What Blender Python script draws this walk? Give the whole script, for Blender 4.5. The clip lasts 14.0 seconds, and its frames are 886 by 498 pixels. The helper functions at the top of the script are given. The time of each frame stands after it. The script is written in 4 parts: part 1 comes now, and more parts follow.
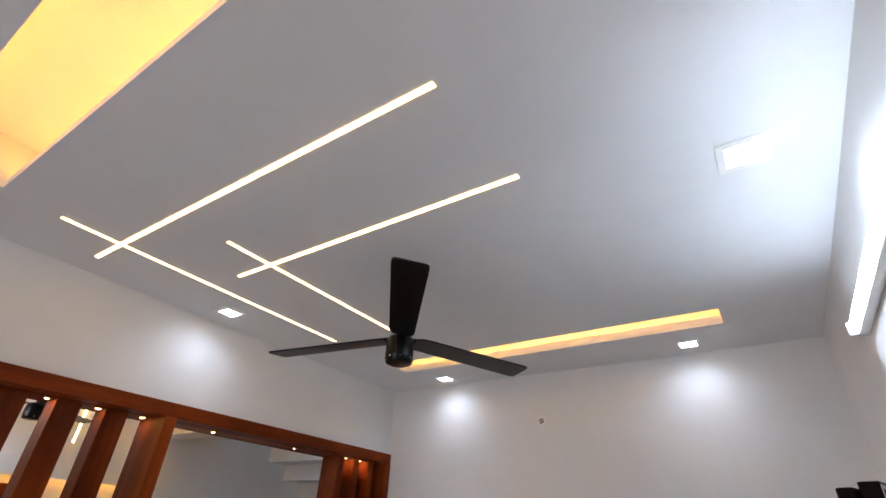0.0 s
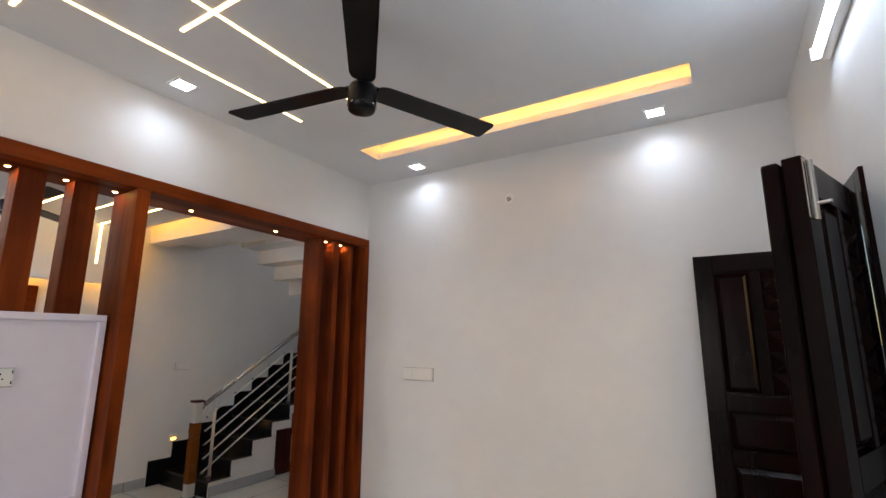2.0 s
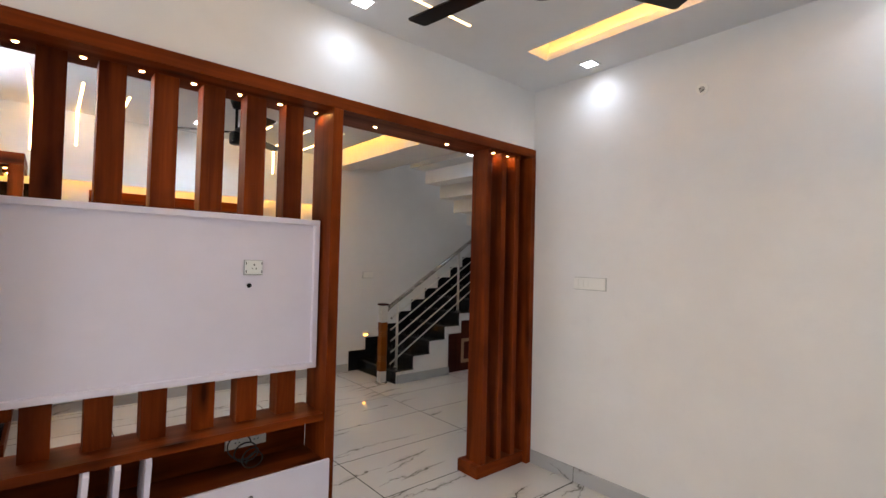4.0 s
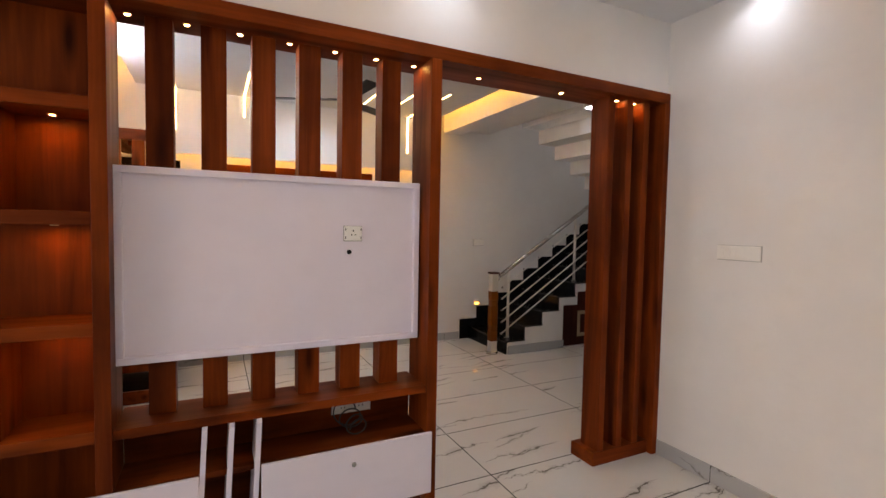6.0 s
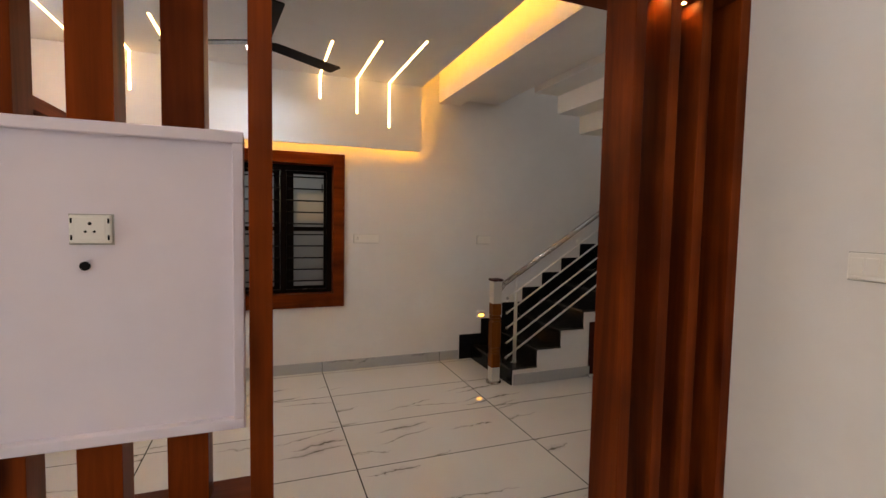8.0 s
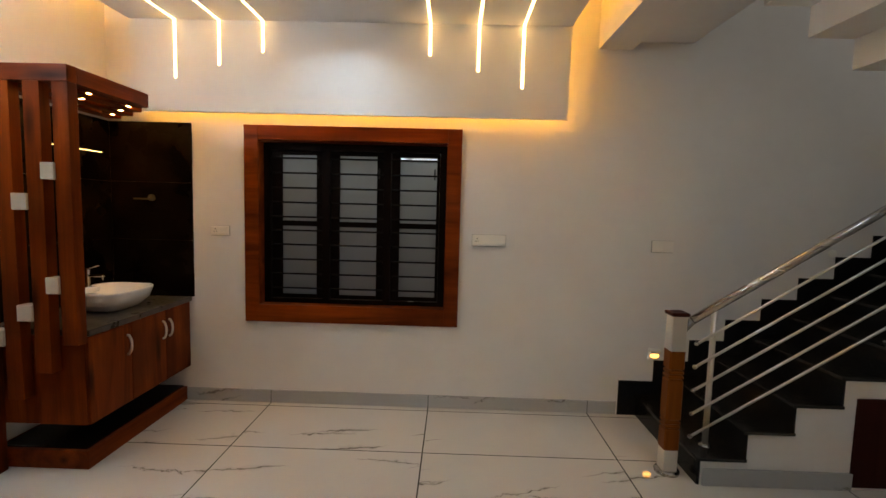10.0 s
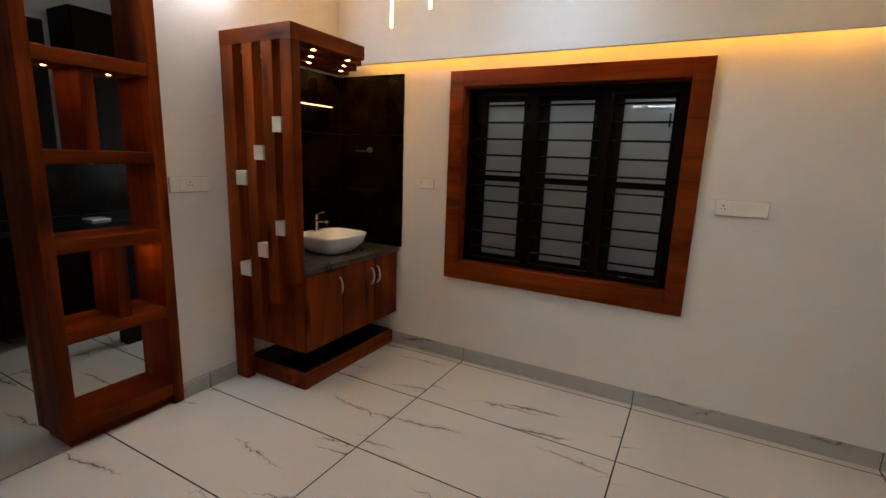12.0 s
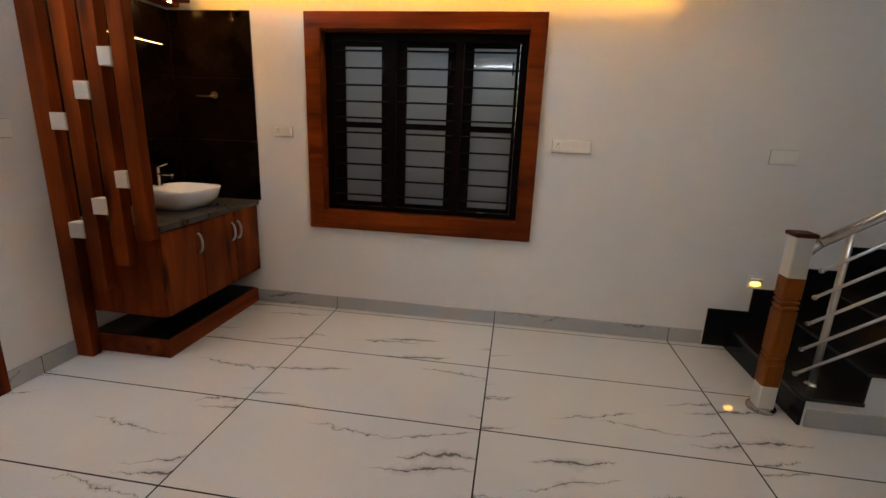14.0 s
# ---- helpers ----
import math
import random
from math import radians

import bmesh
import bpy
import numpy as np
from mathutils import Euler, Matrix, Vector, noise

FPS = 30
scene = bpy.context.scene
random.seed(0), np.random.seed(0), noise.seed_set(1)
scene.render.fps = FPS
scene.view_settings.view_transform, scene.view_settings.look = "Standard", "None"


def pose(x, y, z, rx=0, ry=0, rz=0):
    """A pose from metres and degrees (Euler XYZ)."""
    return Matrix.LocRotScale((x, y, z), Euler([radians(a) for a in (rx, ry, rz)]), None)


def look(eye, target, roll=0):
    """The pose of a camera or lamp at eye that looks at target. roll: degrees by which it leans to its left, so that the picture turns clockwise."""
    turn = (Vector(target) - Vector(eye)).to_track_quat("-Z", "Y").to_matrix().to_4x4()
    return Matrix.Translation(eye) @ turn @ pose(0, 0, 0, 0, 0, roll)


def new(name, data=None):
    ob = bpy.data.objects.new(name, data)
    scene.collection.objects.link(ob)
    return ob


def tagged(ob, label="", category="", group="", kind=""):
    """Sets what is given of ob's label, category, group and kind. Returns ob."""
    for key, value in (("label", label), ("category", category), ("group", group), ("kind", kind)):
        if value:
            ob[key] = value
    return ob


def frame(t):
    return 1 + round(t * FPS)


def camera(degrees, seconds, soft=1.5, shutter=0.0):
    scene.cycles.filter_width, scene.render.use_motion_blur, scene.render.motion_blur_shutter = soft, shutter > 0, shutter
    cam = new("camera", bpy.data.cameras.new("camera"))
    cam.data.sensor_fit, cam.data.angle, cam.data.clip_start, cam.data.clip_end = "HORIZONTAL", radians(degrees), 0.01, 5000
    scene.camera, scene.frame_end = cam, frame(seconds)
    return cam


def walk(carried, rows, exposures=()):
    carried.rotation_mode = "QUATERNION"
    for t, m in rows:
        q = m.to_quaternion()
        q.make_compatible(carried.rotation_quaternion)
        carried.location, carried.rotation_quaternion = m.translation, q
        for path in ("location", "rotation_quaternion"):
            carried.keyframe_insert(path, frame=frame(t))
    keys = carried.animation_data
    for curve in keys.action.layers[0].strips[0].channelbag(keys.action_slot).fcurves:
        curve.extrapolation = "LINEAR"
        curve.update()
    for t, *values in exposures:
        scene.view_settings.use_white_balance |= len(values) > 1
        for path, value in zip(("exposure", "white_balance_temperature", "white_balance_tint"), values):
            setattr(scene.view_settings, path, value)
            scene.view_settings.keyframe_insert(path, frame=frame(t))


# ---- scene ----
cam = camera(87.3, 14.0)

PATH = [
    (0, (0.285, 0.23, 1.873), (1.689, 1.197, 2.919), 3.0),
    (0.5, (0.347, 0.241, 1.817), (1.843, 1.228, 2.704), 2.1),
    (1, (0.389, 0.251, 1.739), (1.966, 1.252, 2.453), 1.3),
    (1.5, (0.412, 0.255, 1.659), (2.057, 1.255, 2.203), 0.5),
    (2, (0.41, 0.241, 1.586), (2.09, 1.255, 1.973), 0.3),
    (2.5, (0.41, 0.22, 1.534), (2.072, 1.292, 1.829), 0.5),
    (3, (0.411, 0.234, 1.502), (1.991, 1.445, 1.693), 0.9),
    (3.5, (0.392, 0.278, 1.492), (1.847, 1.645, 1.609), 1.2),
    (4, (0.346, 0.328, 1.491), (1.639, 1.853, 1.542), 1.4),
    (4.2, (0.331, 0.334, 1.498), (1.548, 1.921, 1.52), 1.6),
    (6.3, (0.622, 0.589, 1.475), (1.49, 2.388, 1.375), 1.1),
    (6.5, (0.706, 0.665, 1.478), (1.562, 2.47, 1.374), 1.2),
    (7, (0.973, 0.831, 1.469), (1.778, 2.658, 1.353), 1.2),
    (7.2, (1.086, 0.923, 1.467), (1.887, 2.752, 1.352), 1.2),
    (9.3, (2.054, 2.043, 1.509), (2.346, 4.015, 1.35), 1.0),
    (9.5, (2.112, 2.15, 1.516), (2.318, 4.132, 1.35), 1.1),
    (10, (2.148, 2.431, 1.508), (2.11, 4.423, 1.336), 1.5),
    (10.5, (2.211, 2.664, 1.511), (1.85, 4.622, 1.323), 1.9),
    (11, (2.224, 2.836, 1.533), (1.548, 4.704, 1.297), 2.0),
    (11.5, (2.199, 2.884, 1.538), (1.279, 4.632, 1.225), 2.0),
    (12, (2.199, 2.865, 1.505), (1.268, 4.592, 1.115), 2.1),
    (12.5, (2.219, 2.849, 1.463), (1.396, 4.615, 1.012), 2.1),
    (13, (2.202, 2.823, 1.4), (1.565, 4.653, 0.905), 2.1),
    (13.5, (2.132, 2.755, 1.383), (1.681, 4.635, 0.87), 2.0),
    (14, (2.072, 2.666, 1.384), (1.789, 4.578, 0.872), 2.2),
]
EXPOSURES = [(0.0, 1.04, 6550, 18), (2.0, 1.27, 6650, 15), (4.0, 1.42, 6750, 16), (7.0, 1.22, 7700, 24), (9.5, 1.15, 7750, 13), (10.2, 1.08, 7550, 13), (11.5, 1.04, 7250, 13), (12.5, 1.18, 7050, 13), (14.0, 1.26, 6950, 15)]
walk(cam, [(t, look(eye, target, roll)) for t, eye, target, roll in PATH], EXPOSURES)

# ---- light ----
world = bpy.data.worlds.new("world")
scene.world = world
world.use_nodes = True
wn = world.node_tree
sky = wn.nodes.new("ShaderNodeTexSky")
sky.sky_type = "NISHITA"
sky.sun_disc = False
sky.sun_elevation = radians(12)
sky.sun_rotation = radians(200)
wn.links.new(sky.outputs["Color"], wn.nodes["Background"].inputs["Color"])
wn.nodes["Background"].inputs["Strength"].default_value = 0.05

COOL = (0.80, 0.90, 1.0)
AMBER = (1.0, 0.46, 0.065)


def area_lamp(name, x, y, z, w, h, watts, colour, rx=0, ry=0, rz=0):
    data = bpy.data.lights.new(name, "AREA")
    data.shape, data.size, data.size_y = "RECTANGLE", w, h
    data.energy, data.color = watts, colour
    ob = new(name, data)
    ob.matrix_basis = pose(x, y, z, rx, ry, rz)
    return ob


# ---- materials ----
def material(name, colour, rough=0.5, metal=0.0):
    m = bpy.data.materials.new(name)
    m.use_nodes = True
    p = m.node_tree.nodes["Principled BSDF"]
    p.inputs["Base Color"].default_value = (*colour, 1)
    p.inputs["Roughness"].default_value = rough
    p.inputs["Metallic"].default_value = metal
    return m


class Graph:
    """Short names for the nodes of one material."""

    def __init__(self, m):
        self.t = m.node_tree
        self.p = self.t.nodes["Principled BSDF"]

    def node(self, kind, **values):
        n = self.t.nodes.new(kind)
        for k, v in values.items():
            n.inputs[k.replace("_", " ")].default_value = v
        return n

    def link(self, a, b):
        self.t.links.new(a, b)

    def coords(self, scale=(1, 1, 1), shuffle=0.0):
        c = self.node("ShaderNodeTexCoord")
        mp = self.node("ShaderNodeMapping")
        mp.inputs["Scale"].default_value = scale
        self.link(c.outputs["Object"], mp.inputs["Vector"])
        if shuffle:
            info = self.node("ShaderNodeObjectInfo")
            mul = self.node("ShaderNodeMath")
            mul.operation = "MULTIPLY"
            mul.inputs[1].default_value = shuffle
            self.link(info.outputs["Random"], mul.inputs[0])
            xyz = self.node("ShaderNodeCombineXYZ")
            for i in range(3):
                self.link(mul.outputs[0], xyz.inputs[i])
            self.link(xyz.outputs[0], mp.inputs["Location"])
        return mp.outputs["Vector"]

    def noise(self, vec, scale, detail=4.0, rough=0.55, distort=0.0):
        n = self.node("ShaderNodeTexNoise", Scale=scale, Detail=detail, Roughness=rough, Distortion=distort)
        self.link(vec, n.inputs["Vector"])
        return n.outputs["Fac"]

    def ramp(self, fac, *stops):
        r = self.node("ShaderNodeValToRGB")
        e = r.color_ramp.elements
        while len(e) < len(stops):
            e.new(0.5)
        for el, (at, c) in zip(e, stops):
            el.position = at
            el.color = (*c, 1) if not isinstance(c, float) else (c, c, c, 1)
        self.link(fac, r.inputs["Fac"])
        return r.outputs["Color"]

    def mix(self, fac, a, b, kind="MIX"):
        n = self.t.nodes.new("ShaderNodeMix")
        n.data_type, n.blend_type = "RGBA", kind
        for value, sock in ((fac, n.inputs[0]), (a, n.inputs[6]), (b, n.inputs[7])):
            if isinstance(value, bpy.types.NodeSocket):
                self.link(value, sock)
            elif isinstance(value, tuple):
                sock.default_value = (*value, 1)
            else:
                sock.default_value = value
        return n.outputs[2]

    def math(self, op, a, b=0.0):
        n = self.t.nodes.new("ShaderNodeMath")
        n.operation = op
        for value, sock in ((a, n.inputs[0]), (b, n.inputs[1])):
            if isinstance(value, bpy.types.NodeSocket):
                self.link(value, sock)
            else:
                sock.default_value = value
        return n.outputs[0]

    def bump(self, height, strength, distance=0.002):
        b = self.node("ShaderNodeBump", Strength=strength, Distance=distance)
        self.link(height, b.inputs["Height"])
        self.link(b.outputs["Normal"], self.p.inputs["Normal"])

    def colour(self, c):
        self.link(c, self.p.inputs["Base Color"])

    def rough(self, c):
        self.link(c, self.p.inputs["Roughness"])


def paint(name, colour, rough=0.75, grain=0.25):
    m = material(name, colour, rough)
    g = Graph(m)
    v = g.coords()
    patches = g.noise(v, 1.3, 5, 0.6)
    low = tuple(c * 0.92 for c in colour)
    col = g.mix(g.ramp(patches, (0.35, 0.0), (0.7, 1.0)), low, colour)
    smudge = g.ramp(g.noise(g.coords((1, 1, 1.6)), 7.0, 5, 0.65), (0.52, 0.0), (0.78, 0.5))
    col = g.mix(smudge, col, tuple(c * 0.90 for c in colour))
    g.colour(col)
    roller = g.noise(v, 160, 3)
    trowel = g.noise(v, 9, 4)
    g.bump(g.math("ADD", roller, g.math("MULTIPLY", trowel, 2.0)), grain, 0.0015)
    return m


def wood(name, axis, dark, light, rough=0.38, knots=True, shine=0.07):
    m = material(name, light, rough)
    g = Graph(m)
    s = [7.0, 7.0, 7.0]
    s["xyz".index(axis)] = 0.6
    v = g.coords(tuple(s), 37.0)
    grain = g.noise(v, 1.0, 6, 0.55, 0.8)
    s2 = [90.0, 90.0, 90.0]
    s2["xyz".index(axis)] = 3.0
    fine = g.noise(g.coords(tuple(s2), 11.0), 1.0, 4, 0.6)
    wide = g.noise(g.coords((2.2, 2.2, 2.2), 23.0), 1.0, 3, 0.5)
    mid = tuple((a + b) / 2 for a, b in zip(dark, light))
    col = g.ramp(grain, (0.32, dark), (0.48, mid), (0.66, light))
    col = g.mix(g.ramp(fine, (0.40, 0.0), (0.62, 1.0)), g.mix(0.22, col, dark), col)
    col = g.mix(g.ramp(wide, (0.46, 0.0), (0.66, 0.6)), col, tuple(c * 0.6 for c in dark))
    if knots:
        s3 = [7.0, 7.0, 7.0]
        s3["xyz".index(axis)] = 1.6
        k = g.node("ShaderNodeTexVoronoi", Scale=1.0)
        g.link(g.coords(tuple(s3), 51.0), k.inputs["Vector"])
        col = g.mix(g.ramp(k.outputs["Distance"], (0.05, 0.9), (0.24, 0.0)), col, tuple(c * 0.25 for c in dark))
    g.colour(col)
    g.p.inputs["Specular IOR Level"].default_value = shine
    g.rough(g.ramp(grain, (0.3, rough + 0.12), (0.7, rough - 0.05)))
    g.bump(g.math("ADD", fine, grain), 0.25, 0.0012)
    return m


def glow(name, colour, strength):
    m = bpy.data.materials.new(name)
    m.use_nodes = True
    t = m.node_tree
    t.nodes.clear()
    e = t.nodes.new("ShaderNodeEmission")
    o = t.nodes.new("ShaderNodeOutputMaterial")
    e.inputs["Color"].default_value = (*colour, 1)
    e.inputs["Strength"].default_value = strength
    t.links.new(e.outputs[0], o.inputs["Surface"])
    return m


# slope, offset, share left bare, width and wander of each family of veins
VEINS = ((-0.16, 0.0, 0.71, 0.0052, 0.17), (-0.05, 7.3, 0.78, 0.0036, 0.15), (-0.34, 3.1, 0.80, 0.0026, 0.16), (0.10, 12.7, 0.86, 0.0026, 0.15))


def marble(name, colour, vein, rough, shuffle, cell=(0.62, 0.22), upright=False):
    """Polished marble with short, thin, ragged veins, one in some cells of a scattered grid."""
    m = material(name, colour, rough)
    g = Graph(m)
    v = g.coords((1, 1, 1), shuffle)
    cloud = g.noise(v, 1.6, 5, 0.6)
    base = g.mix(g.ramp(cloud, (0.3, 0.0), (0.75, 1.0)), tuple(c * 0.93 for c in colour), colour)
    sep = g.node("ShaderNodeSeparateXYZ")
    g.link(v, sep.inputs[0])
    along = g.math("ADD", sep.outputs[0], sep.outputs[1]) if upright else sep.outputs[0]
    across = sep.outputs[2] if upright else sep.outputs[1]
    for slope, offset, share, width, wander in VEINS:
        wob = g.math("SUBTRACT", g.noise(v, 5.0 + offset * 0.5, 9, 0.68), 0.5)
        y = g.math("ADD", g.math("ADD", across, g.math("MULTIPLY", wob, wander)), g.math("MULTIPLY", along, slope))
        xyz = g.node("ShaderNodeCombineXYZ")
        g.link(g.math("ADD", g.math("DIVIDE", along, cell[0]), offset), xyz.inputs[0])
        g.link(g.math("ADD", g.math("DIVIDE", y, cell[1]), offset), xyz.inputs[1])
        vor = g.node("ShaderNodeTexVoronoi", Scale=1.0, Randomness=0.7)
        vor.voronoi_dimensions = "2D"
        g.link(xyz.outputs[0], vor.inputs["Vector"])
        a, b, c = (g.node("ShaderNodeSeparateXYZ") for _ in range(3))
        g.link(vor.outputs["Position"], a.inputs[0])
        g.link(xyz.outputs[0], b.inputs[0])
        g.link(vor.outputs["Color"], c.inputs[0])
        dx = g.math("ABSOLUTE", g.math("SUBTRACT", a.outputs[0], b.outputs[0]))
        dy = g.math("ABSOLUTE", g.math("SUBTRACT", a.outputs[1], b.outputs[1]))
        taper = g.math("MAXIMUM", g.math("SUBTRACT", 1.0, g.math("DIVIDE", dx, 0.40)), 0.0)
        uneven = g.math("POWER", g.noise(v, 16.0 + offset, 4, 0.65), 2.2)
        wide = g.math("MULTIPLY", g.math("MULTIPLY", taper, uneven), width * 7.0 / cell[1])
        near = g.math("MAXIMUM", g.math("SUBTRACT", 1.0, g.math("DIVIDE", dy, g.math("ADD", wide, 0.0005))), 0.0)
        halo = g.math("MULTIPLY", g.math("MAXIMUM", g.math("SUBTRACT", 1.0, g.math("DIVIDE", dy, g.math("ADD", g.math("MULTIPLY", wide, 6.0), 0.0005))), 0.0), 0.24)
        on = g.math("GREATER_THAN", c.outputs[0], share)
        fade = g.math("MULTIPLY", on, g.math("MINIMUM", g.math("MULTIPLY", taper, 3.0), 1.0))
        fac = g.math("MULTIPLY", fade, g.math("MINIMUM", g.math("ADD", g.math("MULTIPLY", near, 1.4), halo), 0.85))
        base = g.mix(fac, base, vein)
    g.colour(base)
    g.rough(g.ramp(g.noise(v, 6.0, 4), (0.3, rough), (0.8, rough + 0.03)))
    return m


wall_paint = paint("white_wall_paint", (0.80, 0.79, 0.77))
ceiling_paint = paint("white_ceiling_paint", (0.78, 0.78, 0.78), 0.8, 0.12)
TEAK_D, TEAK_L = (0.075, 0.0115, 0.002), (0.25, 0.047, 0.0068)
teak_x = wood("teak_along_x", "x", TEAK_D, TEAK_L)
teak_y = wood("teak_along_y", "y", TEAK_D, TEAK_L)
teak_z = wood("teak_along_z", "z", TEAK_D, TEAK_L)
door_z = wood("dark_stained_door_wood", "z", (0.0025, 0.0010, 0.0008), (0.012, 0.0032, 0.0023), 0.20, False, 0.085)
frame_z = wood("dark_window_wood", "z", (0.003, 0.0014, 0.001), (0.009, 0.004, 0.003), 0.42, False, 0.05)
tile_marble = marble("white_marble_tile", (0.62, 0.615, 0.585), (0.085, 0.072, 0.057), 0.010, 60.0)
tile_marble.node_tree.nodes["Principled BSDF"].inputs["Specular IOR Level"].default_value = 1.0
skirt_marble = marble("grey_marble_skirting", (0.45, 0.46, 0.465), (0.13, 0.12, 0.11), 0.04, 40.0, (0.5, 0.12), True)
grout = material("dark_grout", (0.008, 0.007, 0.006), 0.95)
lacquer = paint("white_lacquer", (0.80, 0.745, 0.82), 0.35, 0.1)
granite = material("black_granite", (0.012, 0.012, 0.013), 0.18)
granite.node_tree.nodes["Principled BSDF"].inputs["Specular IOR Level"].default_value = 0.14
g_ = Graph(granite)
g_.colour(g_.ramp(g_.noise(g_.coords(), 220, 3), (0.45, (0.004, 0.004, 0.0045)), (0.72, (0.022, 0.022, 0.023))))
counter_stone = material("dusty_brown_granite", (0.05, 0.045, 0.04), 0.3)
counter_stone.node_tree.nodes["Principled BSDF"].inputs["Specular IOR Level"].default_value = 0.35
g_ = Graph(counter_stone)
g_.colour(g_.mix(g_.ramp(g_.noise(g_.coords(), 6, 5), (0.35, 0.0), (0.7, 1.0)), (0.022, 0.019, 0.016), (0.07, 0.06, 0.05)))
g_.rough(g_.ramp(g_.noise(g_.coords(), 9, 4), (0.3, 0.24), (0.7, 0.42)))
black_panel = material("dark_bronze_splash_tile", (0.02, 0.016, 0.012), 0.22)
black_panel.node_tree.nodes["Principled BSDF"].inputs["Specular IOR Level"].default_value = 0.07
g_ = Graph(black_panel)
g_.colour(g_.ramp(g_.noise(g_.coords(), 2.5, 5), (0.35, (0.0018, 0.001, 0.0006)), (0.7, (0.010, 0.0048, 0.0018))))
g_.rough(g_.ramp(g_.noise(g_.coords(), 5, 4), (0.3, 0.2), (0.7, 0.34)))
steel = material("brushed_steel", (0.48, 0.465, 0.44), 0.24, 1.0)
g_ = Graph(steel)
g_.rough(g_.ramp(g_.noise(g_.coords((3, 3, 12)), 1, 2), (0.3, 0.20), (0.7, 0.30)))
satin_steel = material("satin_steel", (0.76, 0.735, 0.69), 0.36, 1.0)
g_ = Graph(satin_steel)
g_.rough(g_.ramp(g_.noise(g_.coords((4, 4, 14)), 1, 3), (0.3, 0.28), (0.7, 0.44)))
brass = material("aged_brass", (0.62, 0.47, 0.24), 0.28, 1.0)
chrome = material("chrome", (0.75, 0.74, 0.72), 0.08, 1.0)
ceramic = material("white_ceramic", (0.82, 0.81, 0.79), 0.10)
plastic = material("white_plastic", (0.81, 0.80, 0.755), 0.30)
# flat grey painted as shade: plate outlines and the junction box opening
shade_grey = material("grey_for_shade", (0.38, 0.38, 0.36), 0.45)
plastic_amber = material("milky_plastic", (0.70, 0.62, 0.48), 0.4)
black = material("black_metal", (0.003, 0.003, 0.0033), 0.28)
black.node_tree.nodes["Principled BSDF"].inputs["Specular IOR Level"].default_value = 0.25
black_matt = material("black_paint", (0.006, 0.006, 0.006), 0.6)
black_matt.node_tree.nodes["Principled BSDF"].inputs["Specular IOR Level"].default_value = 0.12
cable_black = material("black_cable", (0.015, 0.015, 0.015), 0.5)
newel_wood = wood("golden_newel_wood", "z", (0.11, 0.028, 0.004), (0.24, 0.072, 0.011), 0.35, False)
beige = wood("beige_inlay_wood", "x", (0.30, 0.20, 0.12), (0.42, 0.30, 0.19), 0.5, False)
stone_cube = paint("travertine_cube", (0.60, 0.54, 0.46), 0.5, 0.1)
maroon = wood("maroon_cabinet_wood", "z", (0.035, 0.007, 0.005), (0.075, 0.016, 0.010), 0.4, False)
tread_granite = material("dusty_black_granite", (0.02, 0.016, 0.013), 0.2)
g_ = Graph(tread_granite)
g_.colour(g_.mix(g_.ramp(g_.noise(g_.coords(), 5, 5), (0.35, 0.0), (0.7, 1.0)), (0.004, 0.0033, 0.003), (0.020, 0.016, 0.0125)))
led_white = glow("cool_led", COOL, 9.0)
tube_white = glow("tube_light", (0.66, 0.84, 1.0), 14.0)
tube_dining = glow("dining_tube_light", (0.70, 0.85, 1.0), 50.0)
led_line = glow("warm_led_line", (1.0, 0.64, 0.26), 3.4)
led_line_amber = glow("amber_led_line", (1.0, 0.62, 0.22), 8.0)
led_cove = glow("amber_led_strip", (1.0, 0.48, 0.10), 9.5)
led_cove_dining = glow("amber_led_strip_dining", AMBER, 36.0)
led_halo = glow("amber_led_strip_halo", AMBER, 9.0)
led_small = glow("warm_led_button", (1.0, 0.58, 0.18), 110.0)
led_canopy = glow("canopy_led_button", (1.0, 0.52, 0.12), 170.0)
led_mirror = glow("mirror_lamp_led", (1.0, 0.60, 0.20), 6.0)
led_step = glow("amber_step_light", (1.0, 0.44, 0.06), 4.0)

glass = bpy.data.materials.new("frosted_glass")
glass.use_nodes = True
gp = glass.node_tree.nodes["Principled BSDF"]
gp.inputs["Base Color"].default_value = (0.25, 0.27, 0.305, 1)
gp.inputs["Roughness"].default_value = 0.35
gp.inputs["Transmission Weight"].default_value = 0.6
gp.inputs["Coat Weight"].default_value = 1.0
gp.inputs["Coat Roughness"].default_value = 0.015


# ---- mesh helpers ----
def bx(bm, x0, x1, y0, y1, z0, z1, bevel=0.0):
    """A box in world metres, with its edges rounded off by a bevel."""
    made = bmesh.ops.create_cube(bm, size=1.0, matrix=Matrix.LocRotScale(
        ((x0 + x1) / 2, (y0 + y1) / 2, (z0 + z1) / 2), None, (abs(x1 - x0), abs(y1 - y0), abs(z1 - z0))))
    if bevel:
        edges = list({e for v in made["verts"] for e in v.link_edges})
        bmesh.ops.bevel(bm, geom=edges, offset=bevel, segments=2, affect="EDGES", profile=0.5)
    return bm


def rod(bm, a, b, r, n=12, r2=None):
    """A round bar from a to b."""
    a, b = Vector(a), Vector(b)
    turn = (b - a).to_track_quat("Z", "Y").to_matrix().to_4x4()
    bmesh.ops.create_cone(bm, cap_ends=True, segments=n, radius1=r, radius2=r if r2 is None else r2,
                          depth=(b - a).length, matrix=Matrix.Translation((a + b) / 2) @ turn)
    return bm


